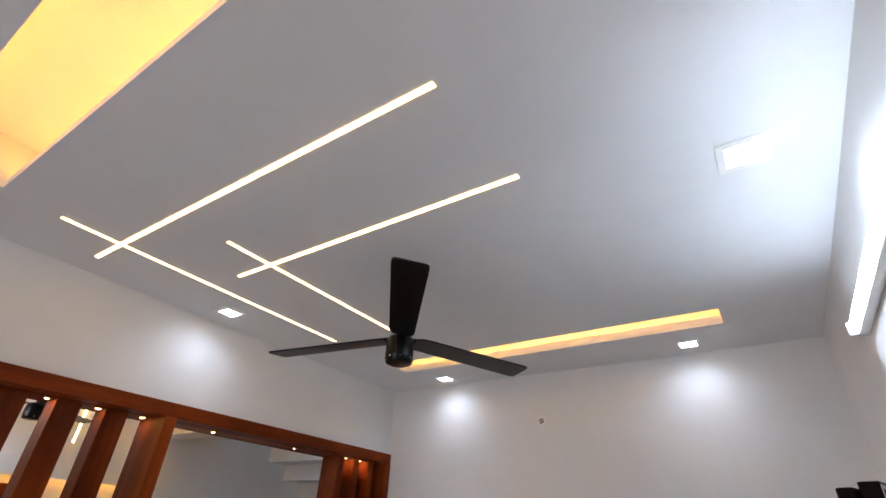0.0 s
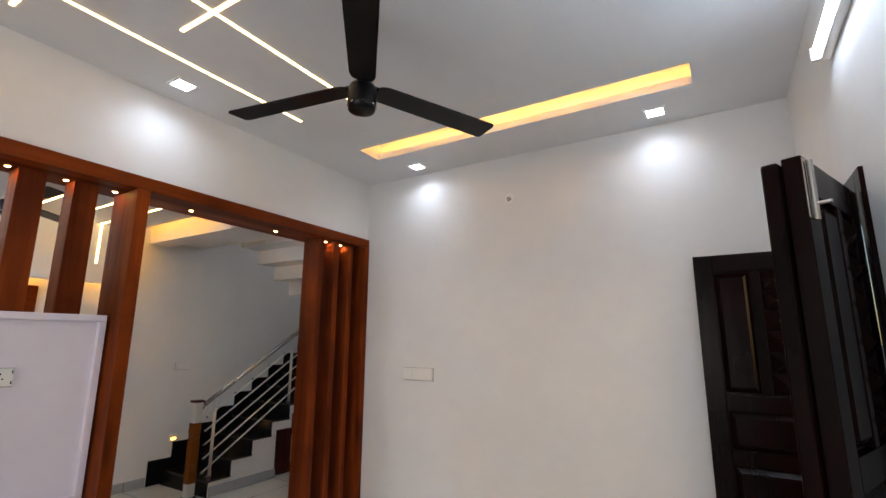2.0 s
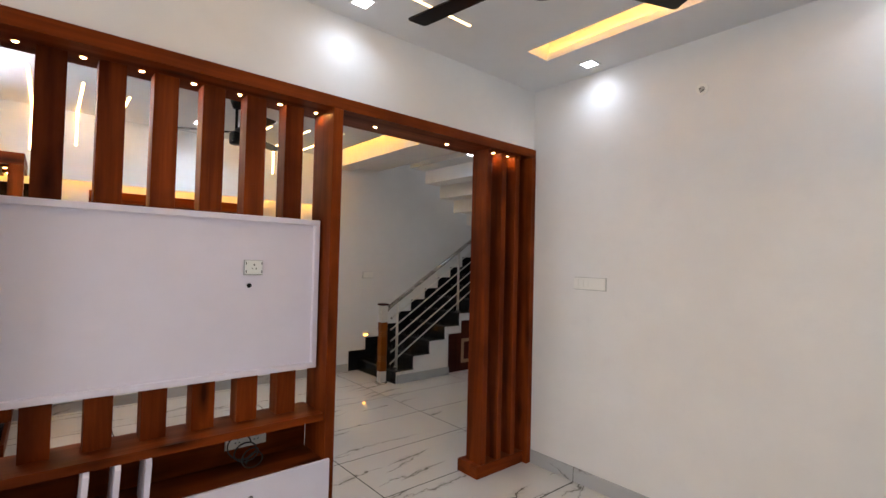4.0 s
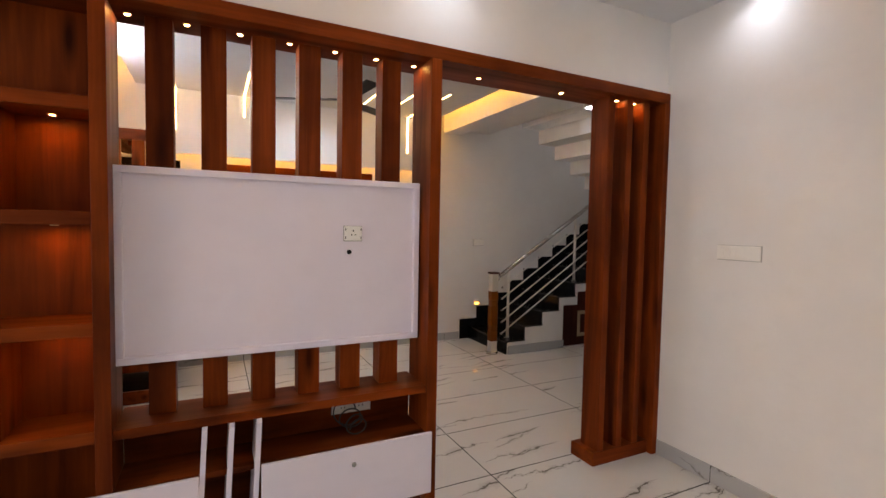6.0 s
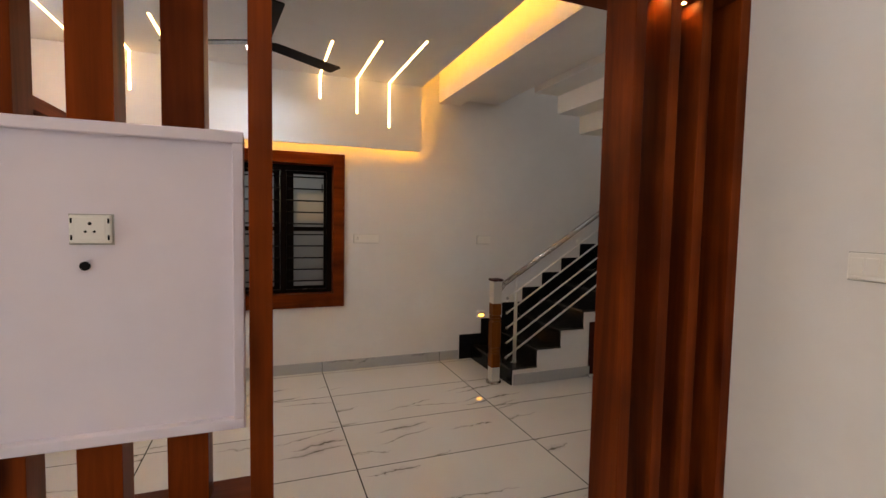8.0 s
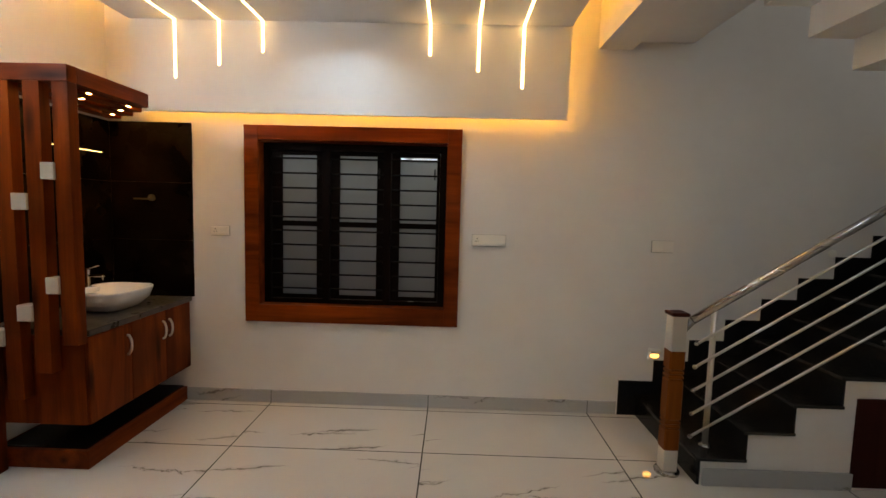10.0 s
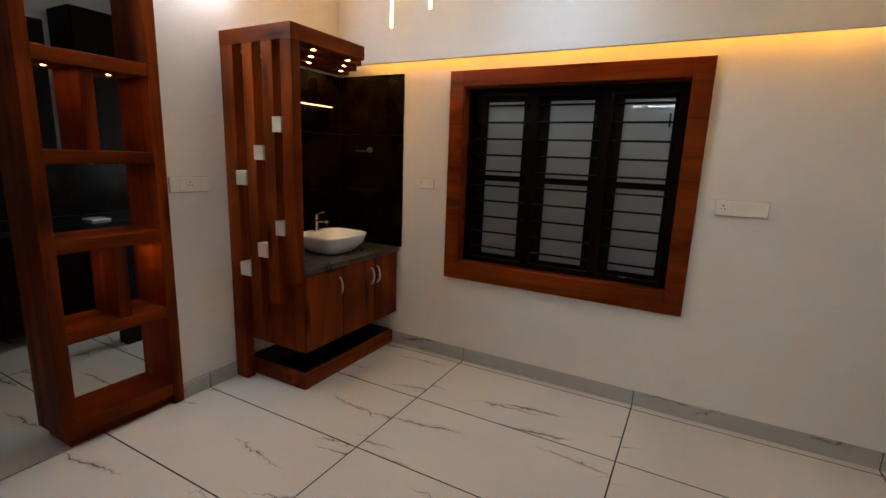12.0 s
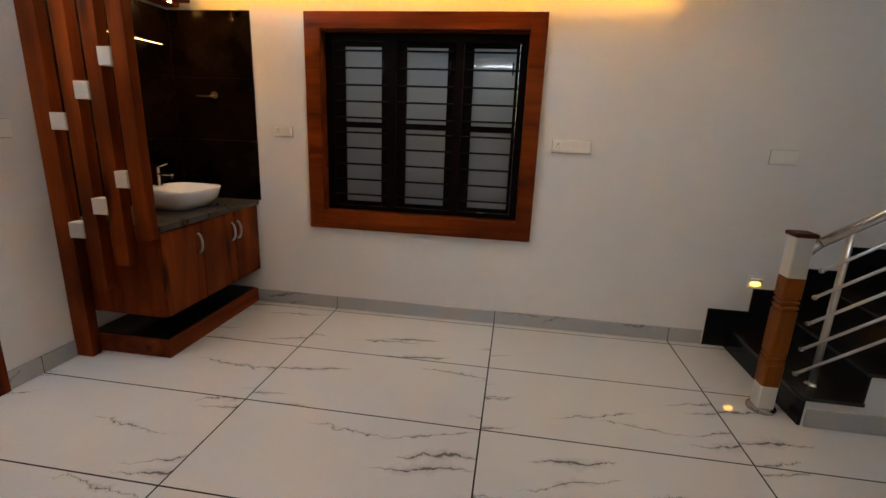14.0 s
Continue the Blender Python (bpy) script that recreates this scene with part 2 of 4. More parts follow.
def ball(bm, at, r):
    bmesh.ops.create_uvsphere(bm, u_segments=12, v_segments=8, radius=r, matrix=Matrix.Translation(at))
    return bm


def lathe(bm, profile, n=24, at=(0, 0, 0)):
    """A turned shape round an upright axis: pairs of radius and height."""
    rings = []
    for r, z in profile:
        rings.append([bm.verts.new((at[0] + r * math.cos(2 * math.pi * i / n), at[1] + r * math.sin(2 * math.pi * i / n), at[2] + z)) for i in range(n)])
    for a, b in zip(rings, rings[1:]):
        for i in range(n):
            bm.faces.new((a[i], a[(i + 1) % n], b[(i + 1) % n], b[i]))
    bm.faces.new(rings[0][::-1])
    bm.faces.new(rings[-1])
    return bm


def mesh_object(name, bm, mat, smooth=False):
    me = bpy.data.meshes.new(name)
    bmesh.ops.recalc_face_normals(bm, faces=bm.faces)
    bm.to_mesh(me)
    bm.free()
    me.materials.append(mat)
    if smooth:
        for p in me.polygons:
            p.use_smooth = True
    return new(name, me)


def thing(name, at, label, category, group="", kind=""):
    ob = new(name)
    ob.empty_display_size = 0.1
    ob.location = at
    return tagged(ob, label, category, group, kind)


def part(name, bm, mat, parent, label="", smooth=False):
    ob = mesh_object(name, bm, mat, smooth)
    ob.parent = parent
    if parent.type == "EMPTY":
        ob.matrix_parent_inverse = Matrix.Translation(-parent.location)
    return tagged(ob, label)


def box(*b, bevel=0.0):
    return bx(bmesh.new(), *b, bevel=bevel)


def single(name, bm, mat, label, category, kind="", group="", smooth=False):
    return tagged(mesh_object(name, bm, mat, smooth), label, category, group, kind)


def structure(name, label, category, mat, *boxes):
    bm = bmesh.new()
    for b in boxes:
        bx(bm, *b)
    return single(name, bm, mat, label, category, "structure")


# ---- plan ----
RX, FY, PY, WY = 3.15, -0.13, 2.585, 5.85   # right wall, front wall, partition wall, window wall
LX, FAR_L, FAR_R = -0.395, -2.6, 6.6        # dining left wall, far ends
CZ, DZ, SLAB = 2.80, 2.765, 3.02             # ceilings
PB = 2.835                                   # back of the partition
SW0, SW1 = 4.08, 5.85                       # stairwell

structure("wall_right", "white painted living room wall", "wall", wall_paint,
          (RX, RX + 0.15, FY - 0.15, PB, 0, SLAB))
# front wall with the entrance doorway
structure("wall_front", "white painted wall around the entrance door", "wall", wall_paint,
          (FAR_L, 2.09, FY - 0.15, FY, 0, SLAB), (3.12, RX, FY - 0.15, FY, 0, SLAB), (2.09, 3.12, FY - 0.15, FY, 2.07, SLAB))
structure("wall_partition", "white painted wall above the wooden partition", "wall", wall_paint,
          (FAR_L, RX, PY, PB, 2.352, SLAB), (FAR_L, -0.52, PY, PB, 0, 2.352))
# unseen end wall; its opening only holds the fill lamp
structure("wall_living_end", "unseen white living room end wall with an opening for fill light", "wall", wall_paint,
          (FAR_L - 0.15, FAR_L, FY - 0.15, 0.5, 0, SLAB), (FAR_L - 0.15, FAR_L, 2.0, WY + 0.15, 0, SLAB),
          (FAR_L - 0.15, FAR_L, 0.5, 2.0, 0, 0.8), (FAR_L - 0.15, FAR_L, 0.5, 2.0, 2.1, SLAB))
# added fill light that lifts the living room, no known window
area_lamp("window_daylight", FAR_L - 0.07, 1.25, 1.45, 1.3, 1.5, 15, (0.95, 0.97, 1.0), 0, -90, 0)
# window wall, with the window's opening and an unseen one for the kitchen fill lamp
WX0, WX1, WZ0, WZ1 = 0.70, 2.115, 0.735, 1.995
structure("wall_window", "white painted dining wall around the window", "wall", wall_paint,
          (FAR_L, -1.8, WY, WY + 0.2, 0, 5.2), (-0.8, WX0, WY, WY + 0.2, 0, 5.2),
          (-1.8, -0.8, WY, WY + 0.2, 0, 1.0), (-1.8, -0.8, WY, WY + 0.2, 2.1, 5.2), (WX1, FAR_R, WY, WY + 0.2, 0, 5.2),
          (WX0, WX1, WY, WY + 0.2, 0, WZ0), (WX0, WX1, WY, WY + 0.2, WZ1, 5.2))
# added lamp to brighten the kitchen, out of view
area_lamp("kitchen_window_daylight", -1.3, WY + 0.1, 1.55, 0.95, 1.05, 5, (0.85, 0.93, 1.0), 90, 0, 180)
structure("wall_dining_left", "white painted dining wall beside the wash basin", "wall", wall_paint,
          (LX - 0.15, LX, 4.405, WY, 0, SLAB), (LX - 0.15, LX, PB, 4.405, 2.42, SLAB))
# unseen landing wall, left open high up for the stair's fill lamp
structure("wall_stair_end", "unseen white wall at the stair landing with a high opening for fill light", "wall", wall_paint,
          (FAR_R, FAR_R + 0.15, PB, WY + 0.2, 0, 3.4), (FAR_R, FAR_R + 0.15, PB, 4.5, 3.4, 5.2),
          (FAR_R, FAR_R + 0.15, 5.5, WY + 0.2, 3.4, 5.2), (FAR_R, FAR_R + 0.15, 4.5, 5.5, 4.7, 5.2))
# added fill light for the stairwell, from no known source
area_lamp("stair_window_daylight", FAR_R + 0.07, 5.0, 4.05, 1.2, 0.9, 4, (0.95, 0.97, 1.0), 0, 90, 0)
structure("wall_dining_near", "plain white wall beside the partition", "wall", wall_paint,
          (RX + 0.15, FAR_R, PB - 0.15, PB, 0, SLAB))
structure("wall_upper", "plain white upper stairwell wall", "wall", wall_paint,
          (3.66, 3.81, SW0, WY, SLAB, 5.2), (3.66, FAR_R, SW0 - 0.15, SW0, SLAB, 5.2))
structure("roof_slab", "plain white slab above the rooms", "ceiling", ceiling_paint,
          (FAR_L - 0.15, 3.81, FY - 0.15, WY, SLAB, SLAB + 0.15), (3.81, FAR_R, PB - 0.15, SW0, SLAB, SLAB + 0.15),
          (3.66, FAR_R, SW0 - 0.15, WY, 5.2, 5.3))
structure("ground", "bare ground outside the house", "ground", paint("ground_earth", (0.16, 0.13, 0.10), 0.95),
          (-400, 400, -400, 400, -0.30, -0.12))

# living room ceiling with two light slots
S1 = (0.272, 0.482, 0.27, 2.17)
S2 = (2.565, 2.757, 0.27, 2.18)
T = 0.045
structure("ceiling_living", "smooth white false ceiling with light slots", "ceiling", ceiling_paint,
          (FAR_L, S1[0], FY, PY, CZ, CZ + T), (S1[0], S1[1], FY, S1[2], CZ, CZ + T), (S1[0], S1[1], S1[3], PY, CZ, CZ + T),
          (S1[1], S2[0], FY, PY, CZ, CZ + T), (S2[0], S2[1], FY, S2[2], CZ, CZ + T), (S2[0], S2[1], S2[3], PY, CZ, CZ + T),
          (S2[1], RX, FY, PY, CZ, CZ + T))
for s in (S1, S2):
    slot = thing("light_slot", ((s[0] + s[1]) / 2, (s[2] + s[3]) / 2, CZ + T),
                 "recessed ceiling slot glowing amber from hidden LED strips", "ceiling light", "ceiling light slots")
    x0, x1, y0, y1 = s[0] - 0.05, s[1] + 0.05, s[2] - 0.02, s[3] + 0.02
    for b in ((x0 - 0.01, x0, y0, y1), (x1, x1 + 0.01, y0, y1), (x0 - 0.01, x1 + 0.01, y0 - 0.01, y0), (x0 - 0.01, x1 + 0.01, y1, y1 + 0.01)):
        part("housing_side", box(*b, CZ + T, CZ + 0.19), ceiling_paint, slot)
    part("housing_lid", box(x0 - 0.01, x1 + 0.01, y0 - 0.01, y1 + 0.01, CZ + 0.19, CZ + 0.20), ceiling_paint, slot)
    for x in (s[0] - 0.03, s[1] + 0.03):
        part("led_strip", box(x - 0.006, x + 0.006, y0 + 0.02, y1 - 0.02, CZ + T, CZ + T + 0.006), led_cove, slot, "amber LED strip")

# dining ceiling: a floating panel that folds down the window wall
DX0, DX1, BY, BZ = -0.13, 2.925, 5.72, 2.143
structure("ceiling_dining", "white floating ceiling panel folding down the wall", "ceiling", ceiling_paint,
          (DX0, DX1, PB, BY, DZ, DZ + 0.03), (DX0, DX1, BY, BY + 0.03, BZ, DZ + 0.03))
cove = thing("cove_light", (DX1, 4.4, DZ + 0.03), "amber LED cove strips hidden behind the ceiling panel", "cove light")
for b in ((DX1 - 0.03, DX1 - 0.018, PB + 0.05, BY - 0.02, DZ + 0.03, DZ + 0.036), (DX0 + 0.018, DX0 + 0.03, PB + 0.05, BY - 0.02, DZ + 0.03, DZ + 0.036),
          (DX0 + 0.03, DX1 - 0.03, BY + 0.03, BY + 0.036, BZ + 0.018, BZ + 0.03), (DX1 - 0.03, DX1 - 0.018, BY + 0.03, BY + 0.036, BZ + 0.03, DZ)):
    part("led_strip", box(*b), led_halo if b[2] > BY else led_cove_dining, cove, "amber LED strip")
structure("soffit", "white soffit beam beside the dining ceiling", "beam", ceiling_paint,
          (RX, 3.385, PB, WY, 2.662, SLAB), (3.385, 3.81, PB, WY, 2.715, SLAB), (3.81, FAR_R, PB, SW0, 2.715, SLAB))


# ---- LED lines ----
def led_profile(a, b, width, mat, label, group):
    """A flush light line between two points of a ceiling or wall."""
    x0, x1 = sorted((a[0], b[0]))
    y0, y1 = sorted((a[1], b[1]))
    z0, z1 = sorted((a[2], b[2]))
    h = width / 2
    x0, x1 = (x0 - h, x1 + h) if x1 - x0 < 0.01 else (x0, x1)
    if y1 - y0 < 0.01 and z1 - z0 < 0.01:
        y0, y1 = y0 - h, y1 + h
    ob = thing("led_profile_light", ((x0 + x1) / 2, (y0 + y1) / 2, z1), label, "line light", group)
    if z1 - z0 < 0.01:
        part("diffuser", box(x0, x1, y0, y1, z0 - 0.003, z0 + 0.02, bevel=0.001), mat, ob)
    else:
        part("diffuser", box(x0, x1, y0 - 0.003, y0 + 0.015, z0, z1, bevel=0.001), mat, ob)
    return ob


warm = "warm white LED line light set flush in the ceiling"
led_profile((0.8785, 0.69, CZ), (0.8785, 2.40, CZ), 0.017, led_line, warm, "living room line lights")
led_profile((1.2865, 0.66, CZ), (1.2865, 2.0, CZ), 0.017, led_line, warm, "living room line lights")
led_profile((0.665, 2.192, CZ - 0.001), (2.085, 2.192, CZ - 0.001), 0.014, led_line, warm, "living room line lights")
led_profile((1.08, 1.788, CZ - 0.001), (2.10, 1.788, CZ - 0.001), 0.014, led_line, warm, "living room line lights")
for x, y, z in ((0.19, 4.60, 2.371), (0.50, 4.73, 2.46), (0.805, 4.87, 2.554), (1.962, 4.87, 2.553), (2.295, 4.73, 2.453), (2.60, 4.60, 2.346)):
    ob = led_profile((x, y, DZ), (x, BY + 0.003, DZ), 0.017, led_line_amber, "bent amber LED line light running from ceiling down the wall panel", "dining line lights")
    part("lower_diffuser", box(x - 0.0085, x + 0.0085, BY - 0.003, BY + 0.015, z, DZ), led_line_amber, ob)


# ---- downlights ----
def downlight(x, y, z, half, watts, rim=0.012):
    ob = thing("downlight", (x, y, z), "square recessed LED downlight with cool white diffuser", "ceiling light", "square downlights")
    bm = bmesh.new()
    f = half + rim
    for b in ((-f, f, -f, -half), (-f, f, half, f), (-f, -half, -half, half), (half, f, -half, half)):
        bx(bm, x + b[0], x + b[1], y + b[2], y + b[3], z - 0.006, z + 0.004)
    part("frame", bm, plastic, ob)
    part("diffuser", box(x - half, x + half, y - half, y + half, z - 0.003, z + 0.004), led_white, ob)
    lamp = area_lamp("downlight_lamp", x, y, z - 0.012, half * 1.8, half * 1.8, watts, (0.64, 0.82, 1.0))
    lamp.data.spread = radians(140)
    lamp.parent = ob
    lamp.matrix_parent_inverse = Matrix.Translation(-ob.location)
    return ob


for x, y in ((2.99, 2.016), (2.975, 0.461), (1.519, 2.39)):
    downlight(x, y, CZ, 0.042, 0.40)
downlight(1.505, 0.09, CZ, 0.044, 1.15, 0.02)
downlight(1.42, 5.26, DZ, 0.05, 2.0)


def tube_light(x0, x1, y, z):
    """A tube on its batten along x, on a wall that faces +y."""
    ob = thing("tube_light", ((x0 + x1) / 2, y, z), "long white LED tube batten fixed high on the wall", "tube light")
    part("batten", box(x0, x1, y, y + 0.03, z - 0.02, z + 0.02, bevel=0.004), plastic, ob)
    bm = rod(bmesh.new(), (x0 + 0.02, y + 0.038, z), (x1 - 0.02, y + 0.038, z), 0.014, 16)
    part("tube", bm, tube_white, ob, "glowing white tube", True)
    for x in (x0, x1 - 0.02):
        part("end_cap", box(x, x + 0.02, y + 0.002, y + 0.055, z - 0.022, z + 0.022, bevel=0.003), plastic, ob)
    return ob


tube_light(0.98, 2.20, FY, 2.50)

# surface-mounted lamp before the stair
foyer = thing("surface_light", (3.75, 3.885, 2.715), "square white surface-mounted ceiling lamp before the stair", "ceiling light")
part("housing", box(3.695, 3.805, 3.83, 3.94, 2.632, 2.715, bevel=0.004), plastic, foyer)
part("diffuser", box(3.703, 3.797, 3.838, 3.932, 2.624, 2.633, bevel=0.002), led_white, foyer, "cool white diffuser")
foyer_lamp = area_lamp("surface_light_lamp", 3.75, 3.885, 2.618, 0.09, 0.09, 1.6, (0.64, 0.82, 1.0))
foyer_lamp.parent = foyer
foyer_lamp.matrix_parent_inverse = Matrix.Translation(-foyer.location)


# ---- living room partition ----
FP = 2.565
part_unit = thing("tv_partition", (1.3, 2.7, 0), "teak room divider with slats, shelves and lit header", "room divider")
part("header", box(-0.52, RX, FP, PB, 2.287, 2.351, bevel=0.002), teak_x, part_unit)
for x0, x1 in ((-0.52, -0.47), (0.122, 0.175), (1.467, 1.522)):
    part("post", box(x0, x1, FP - 0.002, 2.80, 0, 2.287, bevel=0.002), teak_z, part_unit)
part("end_post", box(3.100, RX - 0.001, FP - 0.002, PB - 0.002, 0.0, 2.287, bevel=0.002), teak_z, part_unit)
for i in range(6):
    r = 0.376 + 0.1966 * i
    part("slat", box(r - 0.097, r, 2.696, 2.80, 0.682, 2.287, bevel=0.002), teak_z, part_unit)
part("ledge", box(0.175, 1.467, 2.578, PB - 0.004, 0.645, 0.682, bevel=0.002), teak_x, part_unit)
part("niche_floor", box(0.175, 1.467, 2.582, PB - 0.004, 0.425, 0.449, bevel=0.002), teak_x, part_unit)
part("back_board", box(0.175, 1.467, PB - 0.03, PB - 0.006, 0.10, 0.648), teak_x, part_unit)
part("kick_board", box(-0.47, 1.467, 2.62, 2.64, 0.0, 0.14), teak_x, part_unit)
drawer = part("drawer", box(0.697, 1.492, 2.545, 2.563, 0.145, 0.453, bevel=0.004), lacquer, part_unit, "white lacquered drawer")
part("lock", lathe(bmesh.new(), ((0.011, 0), (0.011, 0.004), (0.007, 0.006))), steel, drawer, "round steel lock").matrix_basis = pose(1.096, 2.545, 0.373, 90, 0, 0)
part("drawer", box(-0.46, 0.462, 2.545, 2.563, 0.145, 0.453, bevel=0.004), lacquer, part_unit, "white lacquered drawer")
for x in (0.477, 0.578, 0.684):
    bm = bmesh.new()
    side = ((2.575, 0.640), (2.562, 0.630), (2.545, 0.145), (2.72, 0.145), (2.72, 0.647), (2.59, 0.647))
    vs = [bm.verts.new((xx, y, z)) for off in (-0.010, 0.010) for y, z in side for xx in (x + off + 0.05 * (z - 0.5),)]
    n = len(side)
    bm.faces.new(vs[:n][::-1])
    bm.faces.new(vs[n:])
    for i in range(n):
        k = (i + 1) % n
        bm.faces.new((vs[i], vs[k], vs[n + k], vs[n + i]))
    part("fin", bm, lacquer, part_unit, "white divider fin")
# left bay with shelves
part("bay_back", box(-0.47, 0.122, PB - 0.03, PB - 0.006, 0.0, 2.287), teak_z, part_unit)
for z in (1.92, 1.508, 1.100, 0.696):
    part("shelf", box(-0.47, 0.122, FP + 0.004, PB - 0.032, z - 0.05, z, bevel=0.002), teak_x, part_unit)
part("bay_mullion", box(-0.19, -0.15, FP + 0.03, PB - 0.032, 0.696, 1.05, bevel=0.002), teak_z, part_unit)
part("bay_mullion", box(-0.19, -0.15, FP + 0.03, PB - 0.032, 1.508, 1.87, bevel=0.002), teak_z, part_unit)
# slatted column beside the opening
part("column_base", box(2.625, 3.10, 2.60, 2.80, 0, 0.085, bevel=0.003), teak_x, part_unit)
for r in (2.714, 2.868, 3.015):
    part("column_slat", box(r - 0.048, r, 2.607, 2.755, 0.085, 2.287, bevel=0.002), teak_z, part_unit)


def button_lamp(x, y, z, parent, r=0.0105, mat=None):
    rim = lathe(bmesh.new(), ((r + 0.004, 0), (r + 0.004, -0.003), (r, -0.005), (r, -0.0005)), 16, (x, y, z))
    ob = part("lamp_rim", rim, brass, parent, "small brass lamp rim", True)
    part("lamp", lathe(bmesh.new(), ((r, -0.001), (r * 0.9, -0.004)), 16, (x, y, z)), mat or led_small, ob, "warm glowing LED button")


for x in (0.22, 0.425, 0.627, 0.832, 1.035, 1.236, 1.435, 1.815, 2.385, 2.79, 2.94):
    button_lamp(x, 2.718 if x < 2.5 else 2.67, 2.287, part_unit)
for z in (1.87, 1.458, 1.05):
    button_lamp(-0.02, 2.72, z, part_unit, mat=led_canopy)
for z in (1.87, 1.05):
    button_lamp(-0.33, 2.72, z, part_unit, mat=led_canopy)

tv = thing("tv_panel", (0.81, 2.69, 0.91), "white framed television backing panel on teak slats", "wall panel")
part("board", box(0.178, 1.448, 2.680, 2.695, 0.912, 1.686), lacquer, tv)
bm = bmesh.new()
for b in ((0.173, 1.453, 0.907, 0.935), (0.173, 1.453, 1.662, 1.691), (0.173, 0.201, 0.935, 1.662), (1.425, 1.453, 0.935, 1.662)):
    bx(bm, b[0], b[1], 2.656, 2.695, b[2], b[3], bevel=0.003)
part("rim", bm, lacquer, tv)
part("cable_hole", rod(bmesh.new(), (1.10, 2.676, 1.347), (1.10, 2.6805, 1.347), 0.011, 16), black_matt, tv, "black round cable hole")


# ---- switches and sockets ----
def plate(at, normal, w, h, modules, label, pins=()):
    """A plate on a wall: at is its centre, normal one of '-y', '-x', '+x'."""
    ob = thing("switch_plate", at, label, "switch plate", "wall switch plates")
    turn = {"-y": 0, "-x": -90, "+x": 90}[normal]
    place = pose(*at, 0, 0, turn) @ Matrix.Diagonal((1, 0.85, 1, 1))

    def add(name, bm, mat, label=""):
        bm.transform(place)
        part(name, bm, mat, ob, label)

    # grey rim slightly larger than the plate, painting the shade round its edge
    add("shade_rim", bx(bmesh.new(), -w / 2 - 0.002, w / 2 + 0.002, -0.004, 0, -h / 2 - 0.003, h / 2 + 0.001), shade_grey, "grey rim standing in for edge shade")
    add("plate", bx(bmesh.new(), -w / 2 + 0.001, w / 2 - 0.001, -0.018, -0.004, -h / 2 + 0.001, h / 2 - 0.001, bevel=0.004), plastic)
    n = len(modules)
    if n == 1:
        for sx in (-1, 1):
            for sz in (-1, 1):
                add("slot", bx(bmesh.new(), sx * 0.037 - 0.002, sx * 0.037 + 0.002, -0.0186, -0.0170, sz * 0.020 - 0.006, sz * 0.020 + 0.006), black_matt, "dark mounting slot")
    mw = (w - 0.016) / n
    for i, m in enumerate(modules):
        x = -w / 2 + 0.008 + mw * (i + 0.5)
        if m == "s":
            add("rocker", bx(bmesh.new(), x - mw * 0.42, x + mw * 0.42, -0.0220, -0.015, -h * 0.32, h * 0.32, bevel=0.002), plastic)
        elif m == "b":
            add("blank", bx(bmesh.new(), x - mw * 0.46, x + mw * 0.46, -0.0190, -0.015, -h * 0.34, h * 0.34, bevel=0.001), plastic)
        else:
            add("socket", bx(bmesh.new(), x - mw * 0.44, x + mw * 0.44, -0.0195, -0.015, -h * 0.36, h * 0.36, bevel=0.002), plastic)
            for dx, dz, r in ((0, 0.013, 0.0042), (-0.009, -0.006, 0.0032), (0.009, -0.006, 0.0032)):
                add("pin_hole", rod(bmesh.new(), (x + dx, -0.0198, dz), (x + dx, -0.0180, dz), r, 10), black_matt)
    return ob


plate((3.15, 2.085, 1.36), "-x", 0.24, 0.082, "sssbbb", "white switch plate on the living room wall")
plate((1.116, 2.680, 1.436), "-y", 0.086, 0.070, "p", "square white power socket on the panel")
plate((2.418, 5.85, 1.285), "-y", 0.245, 0.085, "psbb", "white socket and switch plate beside the window")
plate((3.685, 5.85, 1.275), "-y", 0.155, 0.085, "bs", "white switch plate beside the stair")
plate((0.425, 5.85, 1.305), "-y", 0.14, 0.072, "ps", "white socket plate beside the wash basin")
plate((LX, 4.54, 1.295), "+x", 0.235, 0.088, "sspbb", "white switch plate on the dining wall")
plate((1.15, PB - 0.03, 0.555), "-y", 0.20, 0.075, "pp", "white socket plate inside the television niche")

# round ceiling-rose hole high on the living room wall
ob = thing("conduit_box", (3.15, 1.385, 2.505), "round white junction box with loose wire ends", "junction box")
bm = rod(bmesh.new(), (3.151, 1.385, 2.505), (3.142, 1.385, 2.505), 0.032, 20)
part("cover", bm, plastic, ob)
part("opening", rod(bmesh.new(), (3.1425, 1.385, 2.502), (3.1410, 1.385, 2.502), 0.016, 16), shade_grey, ob, "dark round opening")
for dy, dz in ((0.008, 0.004), (-0.01, -0.008), (0.002, -0.016)):
    part("wire", rod(bmesh.new(), (3.141, 1.385 + dy, 2.505 + dz), (3.132, 1.388 + dy, 2.50 + dz), 0.003, 6), cable_black, ob)

# cable coil in the niche
cable = bpy.data.curves.new("cable", "CURVE")
cable.dimensions, cable.bevel_depth, cable.bevel_resolution = "3D", 0.0035, 2
sp = cable.splines.new("POLY")
turns = 90
sp.points.add(turns)
for i in range(turns + 1):
    a = i / turns
    w = a * math.tau * 3.5
    sp.points[i].co = (1.10 + 0.055 * math.cos(w) * (1.1 - 0.3 * a) + 0.05 * a, 2.76 - 0.12 * a + 0.02 * math.sin(w * 0.7), 0.545 + 0.055 * math.sin(w) * (1 - 0.4 * a) - 0.055 * a, 1)
cable.materials.append(cable_black)
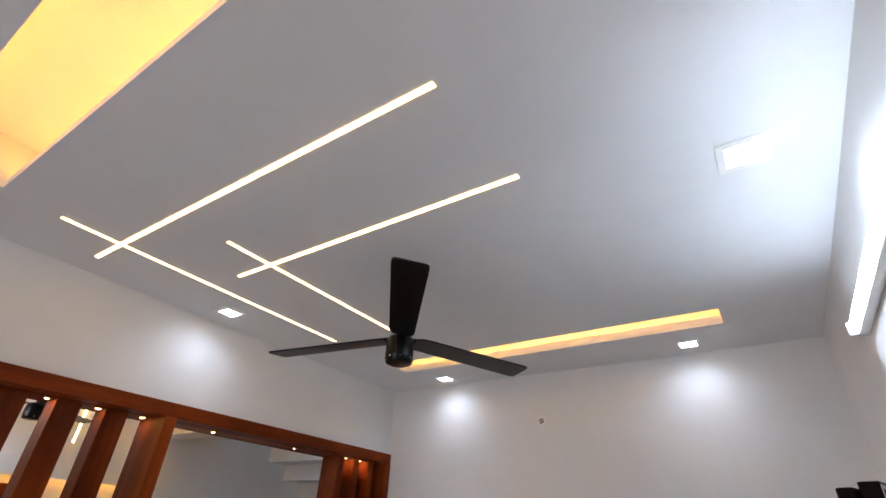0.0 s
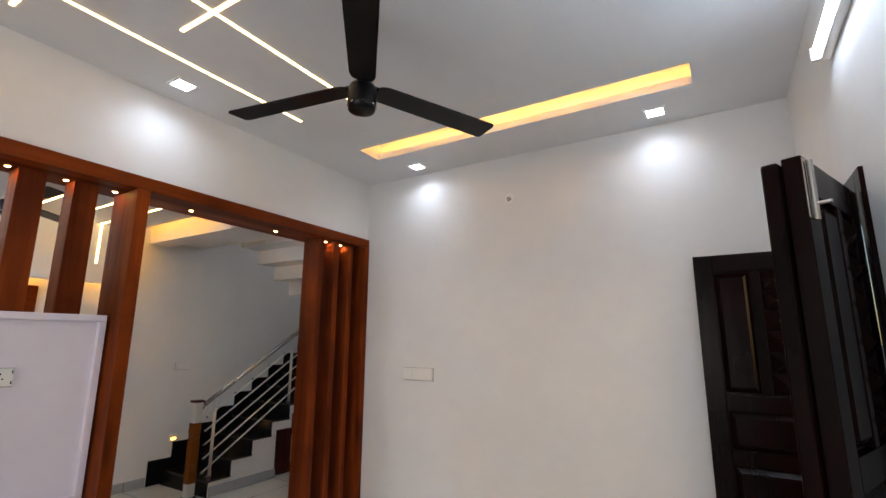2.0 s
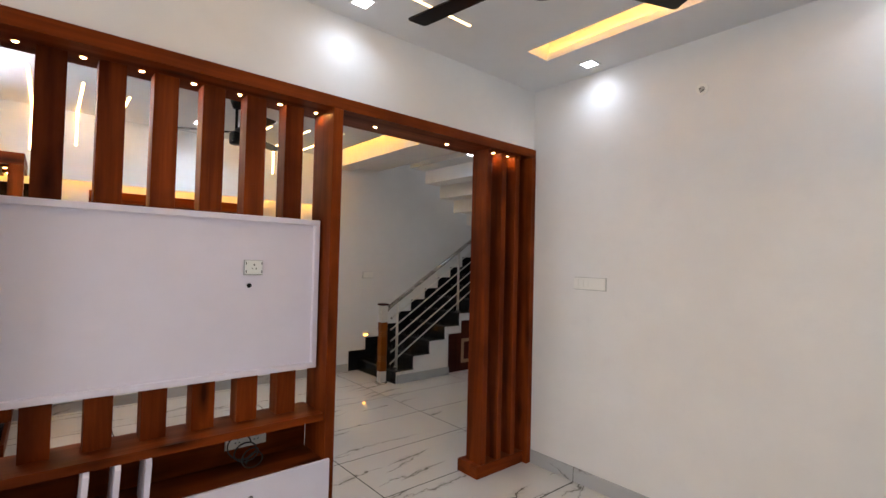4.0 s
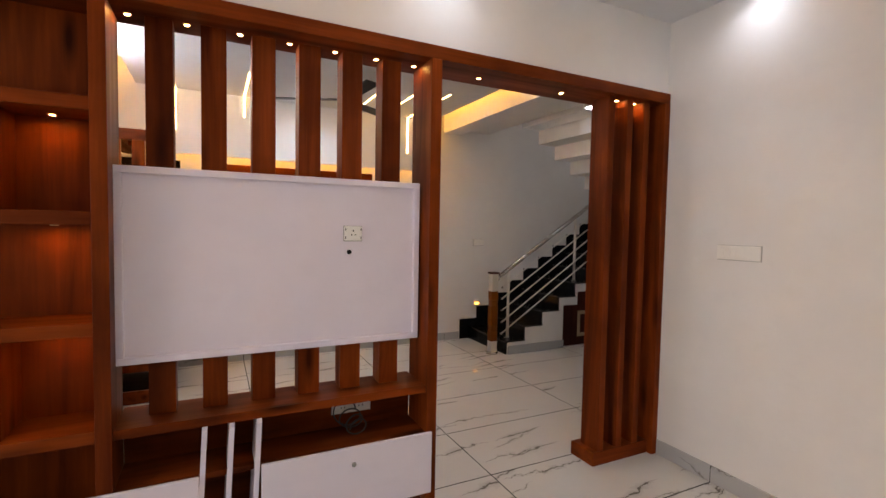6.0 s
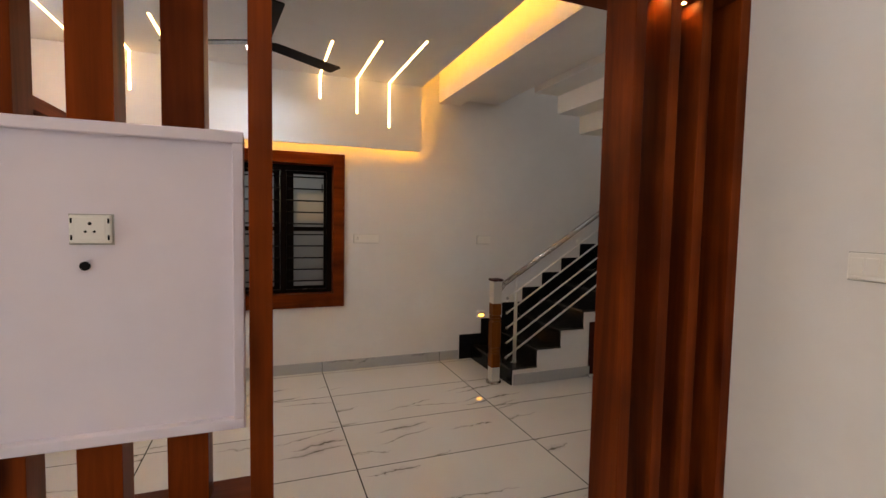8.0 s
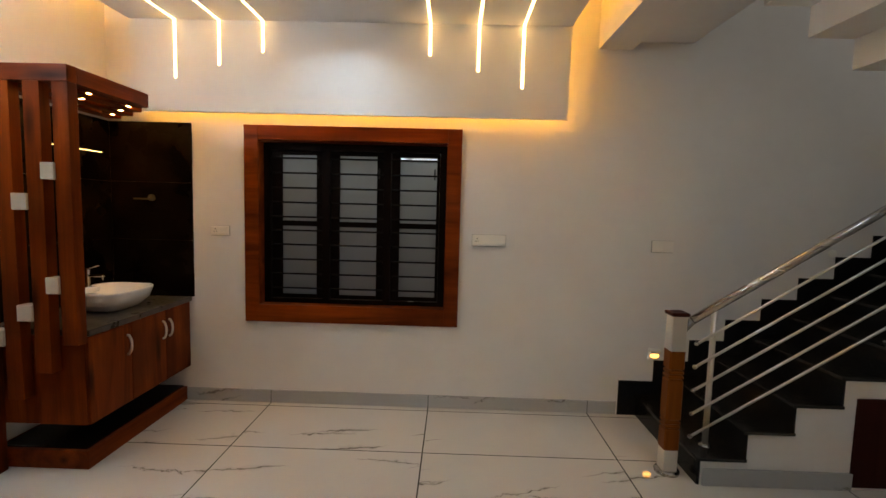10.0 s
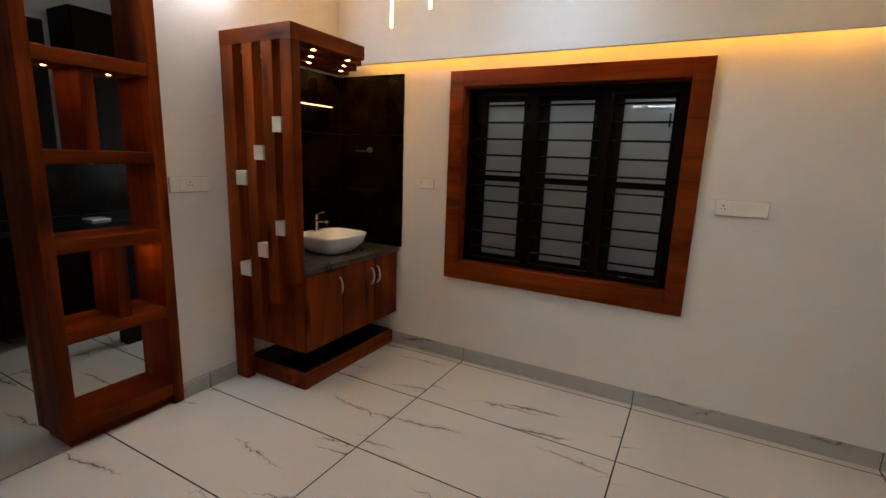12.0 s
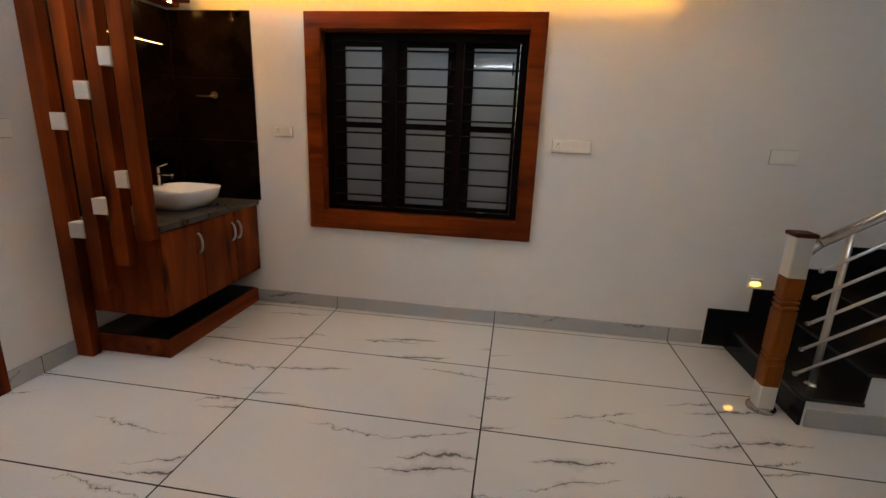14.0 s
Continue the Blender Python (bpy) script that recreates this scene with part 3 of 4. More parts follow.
tagged(new("cable_coil", cable), "loose black cable coil lying in the niche", "cable")


# ---- ceiling fans ----
def fan(x, y, z, ceiling, angles, length):
    """z is the underside of the motor."""
    ob = thing("ceiling_fan", (x, y, ceiling), "black three-blade ceiling fan at rest", "ceiling fan", "ceiling fans")
    part("motor", lathe(bmesh.new(), ((0.040, 0.0), (0.048, 0.004), (0.052, 0.03), (0.052, 0.085), (0.046, 0.10), (0.022, 0.108)), 28, (x, y, z)), black, ob, "", True)
    part("rod", rod(bmesh.new(), (x, y, z + 0.105), (x, y, ceiling - 0.04), 0.011), black, ob)
    part("canopy", lathe(bmesh.new(), ((0.018, -0.075), (0.03, -0.07), (0.05, -0.02), (0.052, -0.001)), 24, (x, y, ceiling)), black, ob, "", True)
    # small steel blocks that stand in for shiny highlights on the motor
    for i in range(8):
        a = math.tau * i / 8
        part("vent", box(-0.004, 0.004, -0.0535, -0.051, 0.016, 0.022), steel, ob).matrix_basis = pose(x, y, z, 0, 0, math.degrees(a))
    for a in angles:
        m = pose(x, y, z + 0.092, 0, 0, a) @ pose(0, 0, 0, -8, 0, 0)
        bm = bmesh.new()
        rows = []
        for s, cut in ((0, 0.014), (0.03, 0.004), (0.06, 0), (0.3, 0), (0.6, 0), (0.97, 0), (0.99, 0.003), (1.0, 0.010)):
            d = 0.057 + (length - 0.057) * s
            w = 0.046 + 0.008 * s - cut
            rows.append([bm.verts.new((d, yy, zz)) for yy, zz in ((-w, 0.0), (w, 0.0), (w, 0.006), (-w, 0.006))])
        for p, q in zip(rows, rows[1:]):
            for k in range(4):
                bm.faces.new((p[k], p[(k + 1) % 4], q[(k + 1) % 4], q[k]))
        bm.faces.new(rows[0])
        bm.faces.new(rows[-1][::-1])
        bm.transform(m)
        blade = part("blade", bm, black, ob)
        arm = bx(bmesh.new(), 0.02, 0.13, -0.022, 0.022, 0.006, 0.012, bevel=0.002)
        arm.transform(m)
        part("bracket", arm, black, blade)
    return ob


fan(1.585, 1.297, 2.396, CZ, (220, 337, 99), 0.60)
fan(1.48, 4.32, 2.40, DZ, (36, 156, 276), 0.59)


# ---- entrance door ----
def frame_ring(bm, x0, x1, z0, z1, w, y0, y1, sill=False):
    bx(bm, x0, x0 + w, y0, y1, z0, z1, bevel=0.002)
    bx(bm, x1 - w, x1, y0, y1, z0, z1, bevel=0.002)
    bx(bm, x0 + w, x1 - w, y0, y1, z1 - w, z1, bevel=0.002)
    if sill:
        bx(bm, x0 + w, x1 - w, y0, y1, z0, z0 + (w if sill is True else sill), bevel=0.002)
    return bm


def raised(bm, x0, x1, z0, z1, y, d, inset):
    """A bevelled raised panel on the face y, standing d towards -y."""
    a = [bm.verts.new((x, y, z)) for x, z in ((x0, z0), (x1, z0), (x1, z1), (x0, z1))]
    b = [bm.verts.new((x, y - d, z)) for x, z in ((x0 + inset, z0 + inset), (x1 - inset, z0 + inset), (x1 - inset, z1 - inset), (x0 + inset, z1 - inset))]
    bm.faces.new(b)
    for i in range(4):
        k = (i + 1) % 4
        bm.faces.new((a[i], a[k], b[k], b[i]))
    return bm


def door_leaf(name, m, w, h, label, mirror=False):
    """A panelled leaf: hinge at x 0, width along +x, carved face to -y."""
    ob = new(name)
    ob.matrix_basis = m
    tagged(ob, label, "door", "entrance door leaves", "")

    def add(n, bm, mat, parent=ob, label=""):
        if mirror:
            bm.transform(Matrix.Diagonal((1, -1, 1, 1)))
        p = mesh_object(n, bm, mat)
        p.parent = parent
        return tagged(p, label)

    fy = -0.020
    st = 0.082
    bm = bmesh.new()
    for x0, x1, z0, z1 in ((0, st, 0.01, h), (w - st, w, 0.01, h), (st, w - st, h - 0.085, h), (st, w - st, 0.01, 0.18),
                           (st, w - st, 1.27, 1.345), (st, w - st, 1.03, 1.095), (st, w - st, 0.79, 0.845), (st, w - st, 0.50, 0.57)):
        bx(bm, x0, x1, fy, 0.02, z0, z1, bevel=0.003)
    bx(bm, 0.185, 0.225, fy, 0.02, 1.345, h - 0.085, bevel=0.003)
    bx(bm, st - 0.002, w - st + 0.002, -0.006, 0.012, 0.02, h - 0.02)
    add("leaf", bm, door_z)
    add("long_panel", raised(bmesh.new(), 0.230, w - st - 0.005, 1.355, h - 0.095, -0.006, 0.016, 0.022), door_z)
    n = 6
    z0, z1 = 1.350, h - 0.09
    for i in range(n):
        a = z0 + (z1 - z0) * i / n
        b = z0 + (z1 - z0) * (i + 1) / n
        add("diamond", raised(bmesh.new(), st + 0.006, 0.180, a + 0.003, b - 0.003, -0.006, 0.032, 0.046), door_z)
    for a, b in ((1.10, 1.265), (0.85, 1.025), (0.575, 0.785), (0.185, 0.495)):
        add("panel", raised(bmesh.new(), st + 0.006, w - st - 0.006, a, b, -0.006, 0.016, 0.024), door_z)
    return ob, add


LEAF_H = 2.01
# frame
dframe = thing("door_frame", (2.6, FY, 0), "dark stained wooden entrance door frame", "door frame", "", "structure")
part("jamb", frame_ring(bmesh.new(), 2.075, 3.135, 0, 2.075, 0.058, FY - 0.10, FY + 0.012), door_z, dframe)
leaf_a, add_a = door_leaf("door_1", pose(3.080, -0.10, 0, 0, 0, 90), 0.457, LEAF_H, "dark carved entrance door leaf folded open against the wall", True)
leaf_b, add_b = door_leaf("door_2", pose(2.125, -0.095, 0, 0, 0, 158.0), 0.457, LEAF_H, "dark carved entrance door leaf standing wide open", True)
add_b("rebate", bx(bmesh.new(), 0.425, 0.482, 0.0205, 0.056, 0.01, LEAF_H - 0.012, bevel=0.005), door_z)
bolt = add_b("tower_bolt", bx(bmesh.new(), 0.432, 0.462, -0.0235, -0.0205, LEAF_H - 0.150, LEAF_H - 0.008, bevel=0.001), steel, leaf_b, "steel tower bolt")
add_b("bolt_bar", rod(bmesh.new(), (0.447, -0.031, LEAF_H - 0.155), (0.447, -0.031, LEAF_H - 0.015), 0.007, 12), steel, bolt)
add_b("bolt_pull", rod(bmesh.new(), (0.447, -0.033, LEAF_H - 0.118), (0.447, -0.062, LEAF_H - 0.118), 0.005, 10), steel, bolt)
for z in (1.84, 1.0, 0.25):
    for lf, ad in ((leaf_a, add_a), (leaf_b, add_b)):
        ad("hinge", rod(bmesh.new(), (0.0, 0.028, z - 0.06), (0.0, 0.028, z + 0.06), 0.008, 10), steel, lf, "steel butt hinge")

# ---- dining window ----
win = thing("window_1", (1.41, WY, 0.63), "three-light dark wooden window in a teak surround with iron bars", "window", "", "structure")
bm = frame_ring(bmesh.new(), 0.615, 2.203, 0.632, 2.08, 0.103, WY - 0.025, WY - 0.001, 0.130)
part("surround", bm, teak_x, win, "teak window surround")
bm = bmesh.new()
for b in ((0.712, 0.722, 0.735, 1.977), (2.096, 2.106, 0.735, 1.977), (0.722, 2.096, 0.752, 0.762), (0.722, 2.096, 1.967, 1.977)):
    bx(bm, b[0], b[1], WY - 0.005, WY + 0.075, b[2], b[3])
part("reveal", bm, teak_x, win, "teak reveal lining")
FYW = WY + 0.07
bm = frame_ring(bmesh.new(), 0.722, 2.096, 0.745, 1.967, 0.05, FYW, FYW + 0.07, True)
for x in (1.165, 1.625):
    bx(bm, x, x + 0.055, FYW, FYW + 0.07, 0.79, 1.92, bevel=0.002)
part("window_frame", bm, frame_z, win)
for x0, x1, p0, p1 in ((0.772, 1.165, 0.850, 1.113), (1.22, 1.625, 1.288, 1.571), (1.68, 2.046, 1.745, 2.022)):
    bm = bmesh.new()
    for p, q, z0, z1 in ((x0 + 0.002, p0, 0.797, 1.915), (p1, x1 - 0.002, 0.797, 1.915), (p0, p1, 0.797, 0.825), (p0, p1, 1.886, 1.915), (p0, p1, 1.350, 1.390)):
        bx(bm, p, q, FYW + 0.03, FYW + 0.065, z0, z1, bevel=0.003)
    sash = part("sash", bm, frame_z, win)
    part("pane", box(p0 - 0.002, p1 + 0.002, FYW + 0.045, FYW + 0.05, 0.823, 1.352), glass, sash, "frosted glass pane")
    part("pane", box(p0 - 0.002, p1 + 0.002, FYW + 0.045, FYW + 0.05, 1.388, 1.888), glass, sash, "frosted glass pane")
    for z in (1.858, 1.748, 1.637, 1.528, 1.419, 1.317, 1.209, 1.096, 0.985, 0.875):
        part("bar", rod(bmesh.new(), (x0 - 0.01, FYW + 0.014, z), (x1 + 0.01, FYW + 0.014, z), 0.0065, 8), black_matt, win, "black iron window bar")
    part("stay", box((x0 + x1) / 2 - 0.05, (x0 + x1) / 2 + 0.06, FYW + 0.004, FYW + 0.014, 0.79, 0.797), steel, win, "steel window stay")
    part("latch", box(x1 - 0.045, x1 - 0.035, FYW + 0.018, FYW + 0.03, 1.72, 1.80, bevel=0.002), black, sash, "black latch")

# ---- wash basin unit ----
VX, VY0, VY1 = 0.165, 4.79, 5.85
van = thing("vanity_unit", (-0.1, 5.3, 0), "floating teak wash basin cabinet on a recessed plinth", "vanity cabinet")
plinth = part("plinth", box(LX + 0.001, 0.15, 4.875, VY1 - 0.001, 0.0, 0.105, bevel=0.003), teak_y, van)
part("plinth_top", box(LX + 0.03, 0.125, 4.90, VY1 - 0.01, 0.105, 0.112), granite, van)
part("body", box(LX + 0.001, VX, 4.862, VY1 - 0.001, 0.265, 0.765), teak_z, van)
for i, (a, b) in enumerate(((4.866, 5.205), (5.209, 5.548), (5.552, 5.846))):
    d = part("door", box(VX, VX + 0.018, a, b, 0.268, 0.762, bevel=0.003), teak_z, van)
    hy = (5.17, 5.515, 5.585)[i]
    bm = bmesh.new()
    for k in range(8):
        p, q = (math.pi * k / 8, math.pi * (k + 1) / 8)
        rod(bm, (VX + 0.018 + 0.026 * math.sin(p), hy, 0.632 - 0.060 * math.cos(p)), (VX + 0.018 + 0.026 * math.sin(q), hy, 0.632 - 0.060 * math.cos(q)), 0.0075, 8)
    part("handle", bm, satin_steel, d, "bowed chrome handle")
top = single("vanity_counter", box(LX + 0.001, 0.20, 4.855, VY1 - 0.001, 0.768, 0.802, bevel=0.004), counter_stone, "dusty dark granite counter on the basin cabinet", "counter")

splash = thing("splashback", (-0.1, WY, 0.8), "dark bronze tile splashback behind the basin", "splashback")
for z0, z1 in ((0.803, 1.2245), (1.2255, 1.6495), (1.6505, 2.085)):
    part("tile", box(LX + 0.0122, 0.222, WY - 0.012, WY - 0.001, z0, z1), black_panel, splash)
    part("tile", box(LX + 0.001, LX + 0.012, 4.87, WY - 0.0122, z0, z1), black_panel, splash)

# slatted screen and canopy
scr = thing("slat_screen", (-0.1, VY0, 0), "tall teak slat screen with canopy and stone cubes", "screen")
SY1 = 4.853
part("wall_post", box(LX + 0.001, -0.285, VY0, SY1, 0.0, 2.10, bevel=0.003), teak_z, scr)
part("top_rail", box(LX + 0.001, 0.19, VY0 - 0.002, SY1, 2.10, 2.185, bevel=0.003), teak_x, scr)
slats = ((-0.205, -0.118, 0.43), (-0.045, 0.042, 0.58), (0.105, 0.190, 0.735))
for x0, x1, z0 in slats:
    part("slat", box(x0, x1, VY0, SY1, z0, 2.10, bevel=0.003), teak_z, scr)
for x0, x1, zs in ((-0.285, -0.205, (1.335, 0.765)), (-0.118, -0.045, (1.49, 0.905)), (0.042, 0.105, (1.65, 1.055))):
    for z in zs:
        part("cube", box(x0 - 0.004, x1 + 0.004, VY0 - 0.012, SY1 - 0.01, z - 0.043, z + 0.043, bevel=0.003), stone_cube, scr, "travertine cube between slats")
for x0, x1, y1 in ((0.105, 0.190, 5.42), (-0.045, 0.042, 5.575), (-0.205, -0.118, 5.72), (LX + 0.013, -0.285, 5.836)):
    part("canopy_bar", box(x0, x1, SY1, y1, 2.10, 2.185, bevel=0.003), teak_y, scr)
for x, y in ((0.0735, 5.08), (-0.0815, 5.22), (-0.245, 5.37), (0.0735, 5.40), (-0.0815, 5.54), (-0.245, 5.69)):
    hw = 0.0315 if x > 0 else 0.0365 if x > -0.1 else 0.04
    part("lamp_block", box(x - hw, x + hw, y - 0.045, y + 0.045, 2.108, 2.175, bevel=0.002), teak_y, scr)
    button_lamp(x, y, 2.108, scr, 0.014, led_canopy)

# basin: a rounded square vessel
def superellipse(bm, sx, sy, z, n=40, e=4.0):
    out = []
    for i in range(n):
        a = math.tau * i / n
        c, s = math.cos(a), math.sin(a)
        out.append(bm.verts.new((math.copysign(abs(c) ** (2 / e), c) * sx, math.copysign(abs(s) ** (2 / e), s) * sy, z)))
    return out


basin = thing("wash_basin", (-0.085, 5.40, 0.802), "white ceramic vessel basin on the granite counter", "basin")
bm = bmesh.new()
rings = [superellipse(bm, sx, sy, z) for sx, sy, z in (
    (0.11, 0.13, 0.0), (0.13, 0.155, 0.012), (0.175, 0.205, 0.06), (0.19, 0.225, 0.115), (0.193, 0.228, 0.130), (0.188, 0.223, 0.134),
    (0.180, 0.215, 0.130), (0.165, 0.20, 0.08), (0.12, 0.15, 0.035), (0.03, 0.03, 0.025))]
for a, b in zip(rings, rings[1:]):
    for i in range(40):
        bm.faces.new((a[i], a[(i + 1) % 40], b[(i + 1) % 40], b[i]))
bm.faces.new(rings[0][::-1])
bm.faces.new(rings[-1])
bm.transform(Matrix.Translation((-0.085, 5.40, 0.802)))
part("bowl", bm, ceramic, basin, "", True)
part("drain", lathe(bmesh.new(), ((0.026, 0), (0.026, 0.004), (0.02, 0.006)), 20, (-0.085, 5.40, 0.828)), chrome, basin, "chrome drain")
part("tap_deck", box(-0.262, -0.205, 5.33, 5.47, 0.90, 0.934, bevel=0.008), ceramic, basin)
tap = thing("tap", (-0.235, 5.40, 0.934), "chrome single-lever basin tap", "tap")
part("body", lathe(bmesh.new(), ((0.024, 0), (0.022, 0.006), (0.017, 0.012), (0.017, 0.115), (0.015, 0.12)), 20, (-0.235, 5.40, 0.934)), chrome, tap, "", True)
part("spout", rod(bx(bmesh.new(), -0.235, -0.125, 5.388, 5.412, 1.005, 1.022, bevel=0.005), (-0.135, 5.40, 1.008), (-0.135, 5.40, 0.985), 0.010), chrome, tap)
part("lever", rod(bmesh.new(), (-0.235, 5.40, 1.058), (-0.155, 5.40, 1.085), 0.006, 10), chrome, tap)

# glass shelf with a picture light, and the towel ring
shelf = thing("mirror_lamp", (LX + 0.07, 5.45, 1.84), "slim steel mirror lamp on the splashback", "wall lamp")
part("bar", box(LX + 0.062, LX + 0.088, 5.20, 5.70, 1.842, 1.850, bevel=0.003), steel, shelf)
part("led_strip", box(LX + 0.066, LX + 0.072, 5.22, 5.68, 1.8400, 1.8415), led_mirror, shelf, "warm LED strip")
part("bracket", box(LX + 0.013, LX + 0.06, 5.43, 5.47, 1.838, 1.850), steel, shelf)
holder = thing("towel_holder", (-0.10, WY, 1.535), "small brass towel holder on the splashback", "towel holder")
part("rosette", rod(bmesh.new(), (-0.075, WY - 0.013, 1.535), (-0.075, WY - 0.03, 1.535), 0.024, 20), brass, holder)
part("arm", rod(rod(bmesh.new(), (-0.19, WY - 0.05, 1.525), (-0.03, WY - 0.05, 1.525), 0.006), (-0.075, WY - 0.03, 1.535), (-0.075, WY - 0.05, 1.525), 0.006), brass, holder)

# ---- divider shelf to the kitchen ----
div = thing("divider_shelf", (-0.55, 4.1, 0), "tall open teak divider shelf with small lit niches", "shelf")
DX_F, DX_B, DY0, DY1 = -0.372, -0.66, 3.80, 4.404
part("plinth", box(DX_B + 0.03, DX_F - 0.035, DY0 + 0.03, DY1 - 0.061, 0.0, 0.059, bevel=0.002), teak_y, div)
part("side", box(DX_B, DX_F, DY0, DY0 + 0.06, 0.06, 2.418, bevel=0.003), teak_z, div)
part("side", box(DX_B, DX_F, DY1 - 0.06, DY1, 0.0, 2.418, bevel=0.003), teak_z, div)
part("top", box(DX_B, DX_F - 0.002, DY0 + 0.06, DY1 - 0.06, 2.355, 2.418, bevel=0.003), teak_y, div)
for z0, z1 in ((1.855, 1.92), (1.41, 1.472), (0.99, 1.053), (0.545, 0.605), (0.06, 0.135)):
    part("shelf", box(DX_B, DX_F - 0.002, DY0 + 0.06, DY1 - 0.06, z0, z1, bevel=0.003), teak_y, div)
part("mullion", box(DX_B + 0.02, DX_F - 0.02, 4.04, 4.10, 1.472, 1.855, bevel=0.003), teak_z, div)
part("mullion", box(DX_B + 0.02, DX_F - 0.02, 4.11, 4.17, 0.605, 0.99, bevel=0.003), teak_z, div)
for y, z in ((3.95, 1.855), (4.22, 1.855), (4.10, 1.41), (3.97, 0.99), (4.26, 0.99), (4.08, 0.545)):
    button_lamp(-0.50, y, z, div, mat=led_canopy)

tl = thing("wall_tube_light", (LX, 4.3, 2.52), "long white LED batten on the dining wall", "tube light")
part("batten", box(LX, LX + 0.016, 3.70, 4.87, 2.507, 2.533, bevel=0.003), plastic, tl)
part("tube", rod(bmesh.new(), (LX + 0.033, 3.715, 2.52), (LX + 0.033, 4.855, 2.52), 0.016, 16), tube_dining, tl, "glowing white tube", True)
for y in (3.70, 4.855):
    part("end_cap", box(LX + 0.001, LX + 0.051, y, y + 0.015, 2.502, 2.538, bevel=0.003), plastic, tl)

# ---- kitchen seen through the shelf ----
kit = thing("kitchen_counter", (-2.2, 4.6, 0), "dark kitchen counter with black base cabinets", "kitchen counter")
part("cabinet", box(-2.58, -2.02, 3.0, 5.84, 0.10, 0.84), black_matt, kit)
part("worktop", box(-2.59, -1.98, 3.0, 5.845, 0.84, 0.88, bevel=0.004), granite, kit)
for k in range(5):
    part("door", box(-2.02, -2.0, 3.02 + 0.56 * k, 3.56 + 0.56 * k, 0.12, 0.83, bevel=0.003), frame_z, kit)
part("peninsula_top", box(-1.979, -1.47, 4.60, 4.86, 0.84, 0.88, bevel=0.004), granite, kit)
part("support_leg", box(-1.60, -1.49, 4.67, 4.80, 0.0, 0.839, bevel=0.003), black_matt, kit, "black support leg")
for ya, yb, top, doors in ((3.0, 4.68, 2.40, 3), (4.86, 5.84, 2.56, 2)):
    up = thing("kitchen_wall_cabinet", (-2.4, (ya + yb) / 2, 1.45), "dark kitchen wall cabinet above the counter", "wall cabinet", "kitchen wall cabinets")
    part("cabinet", box(-2.595, -2.25, ya, yb, 1.45, top), black_matt, up)
    dw = (yb - ya) / doors
    for k in range(doors):
        part("door", box(-2.25, -2.232, ya + dw * k + 0.004, ya + dw * (k + 1) - 0.004, 1.46, top - 0.01, bevel=0.003), frame_z, up)
kitchen_tiles = thing("kitchen_splashback", (-2.59, 4.42, 0.881), "dark tile splashback above the kitchen counter", "splashback")
for k in range(5):
    part("tile", box(-2.598, -2.585, 3.0 + 0.568 * k, 3.0 + 0.568 * (k + 1) - 0.002, 0.881, 1.449), black_panel, kitchen_tiles)
single("kitchen_tray", box(-2.28, -2.12, 4.80, 4.95, 0.881, 0.895, bevel=0.006), ceramic, "white dish lying on the kitchen counter", "dish")

# ---- stair ----
R0, RISE, RUN, SY, SB = 3.555, 0.162, 0.252, 4.955, WY
stair = thing("staircase", (4.5, 5.4, 0), "white staircase with black granite treads", "staircase", "", "structure")
N = 10
for k in range(N):
    x0 = R0 + RUN * k + 0.02
    part("step", box(x0, R0 + RUN * (k + 1) + 0.02 if k < N - 1 else FAR_R, SY, SB - 0.001, 0, RISE * (k + 1) - 0.022), wall_paint, stair)
for k in range(N):
    x0 = R0 + RUN * k
    z = RISE * (k + 1)
    part("tread", box(x0 - 0.012, x0 + RUN + 0.018 if k < N - 1 else FAR_R, SY - 0.015, SB - 0.002, z - 0.020, z, bevel=0.004), tread_granite, stair, "black granite tread")
    part("riser", box(x0 + 0.004, x0 + 0.019, SY - 0.002, SB - 0.002, z - RISE, z - 0.021), granite, stair, "black granite riser")
    part("wall_skirting", box(x0 - 0.13, x0 + RUN - 0.13, SB - 0.014, SB - 0.0015, z - RISE - 0.02 if k else 0.0, z + 0.10), granite, stair, "black granite stepped skirting")
# upper flight, seen from below
for k in range(8):
    x = 3.81 + RUN * k
    z = 2.655 - 0.166 * k
    part("upper_step", box(x, x + RUN, SW0, 5.10, z, z + 0.33), wall_paint, stair, "white stepped underside of upper flight")
part("skirting_strip", box(R0 + 0.03, 4.41, SY - 0.014, SY - 0.001, 0.0, 0.10, bevel=0.002), skirt_marble, stair, "grey marble skirting")

rail = thing("stair_railing", (4.3, 5.1, 0), "steel stair railing with wooden newel post", "railing")
NX, NY = 3.450, 5.078


def square_post(profile, chamfer=0.18):
    """A square post with cut corners whose half width follows the profile."""
    bm = bmesh.new()
    rings = []
    for r, z in profile:
        c = r * (1 - chamfer)
        rings.append([bm.verts.new((NX + x, NY + y, z)) for x, y in ((r, -c), (r, c), (c, r), (-c, r), (-r, c), (-r, -c), (-c, -r), (c, -r))])
    for a, b in zip(rings, rings[1:]):
        for k in range(8):
            bm.faces.new((a[k], a[(k + 1) % 8], b[(k + 1) % 8], b[k]))
    bm.faces.new(rings[0][::-1])
    bm.faces.new(rings[-1])
    return bm


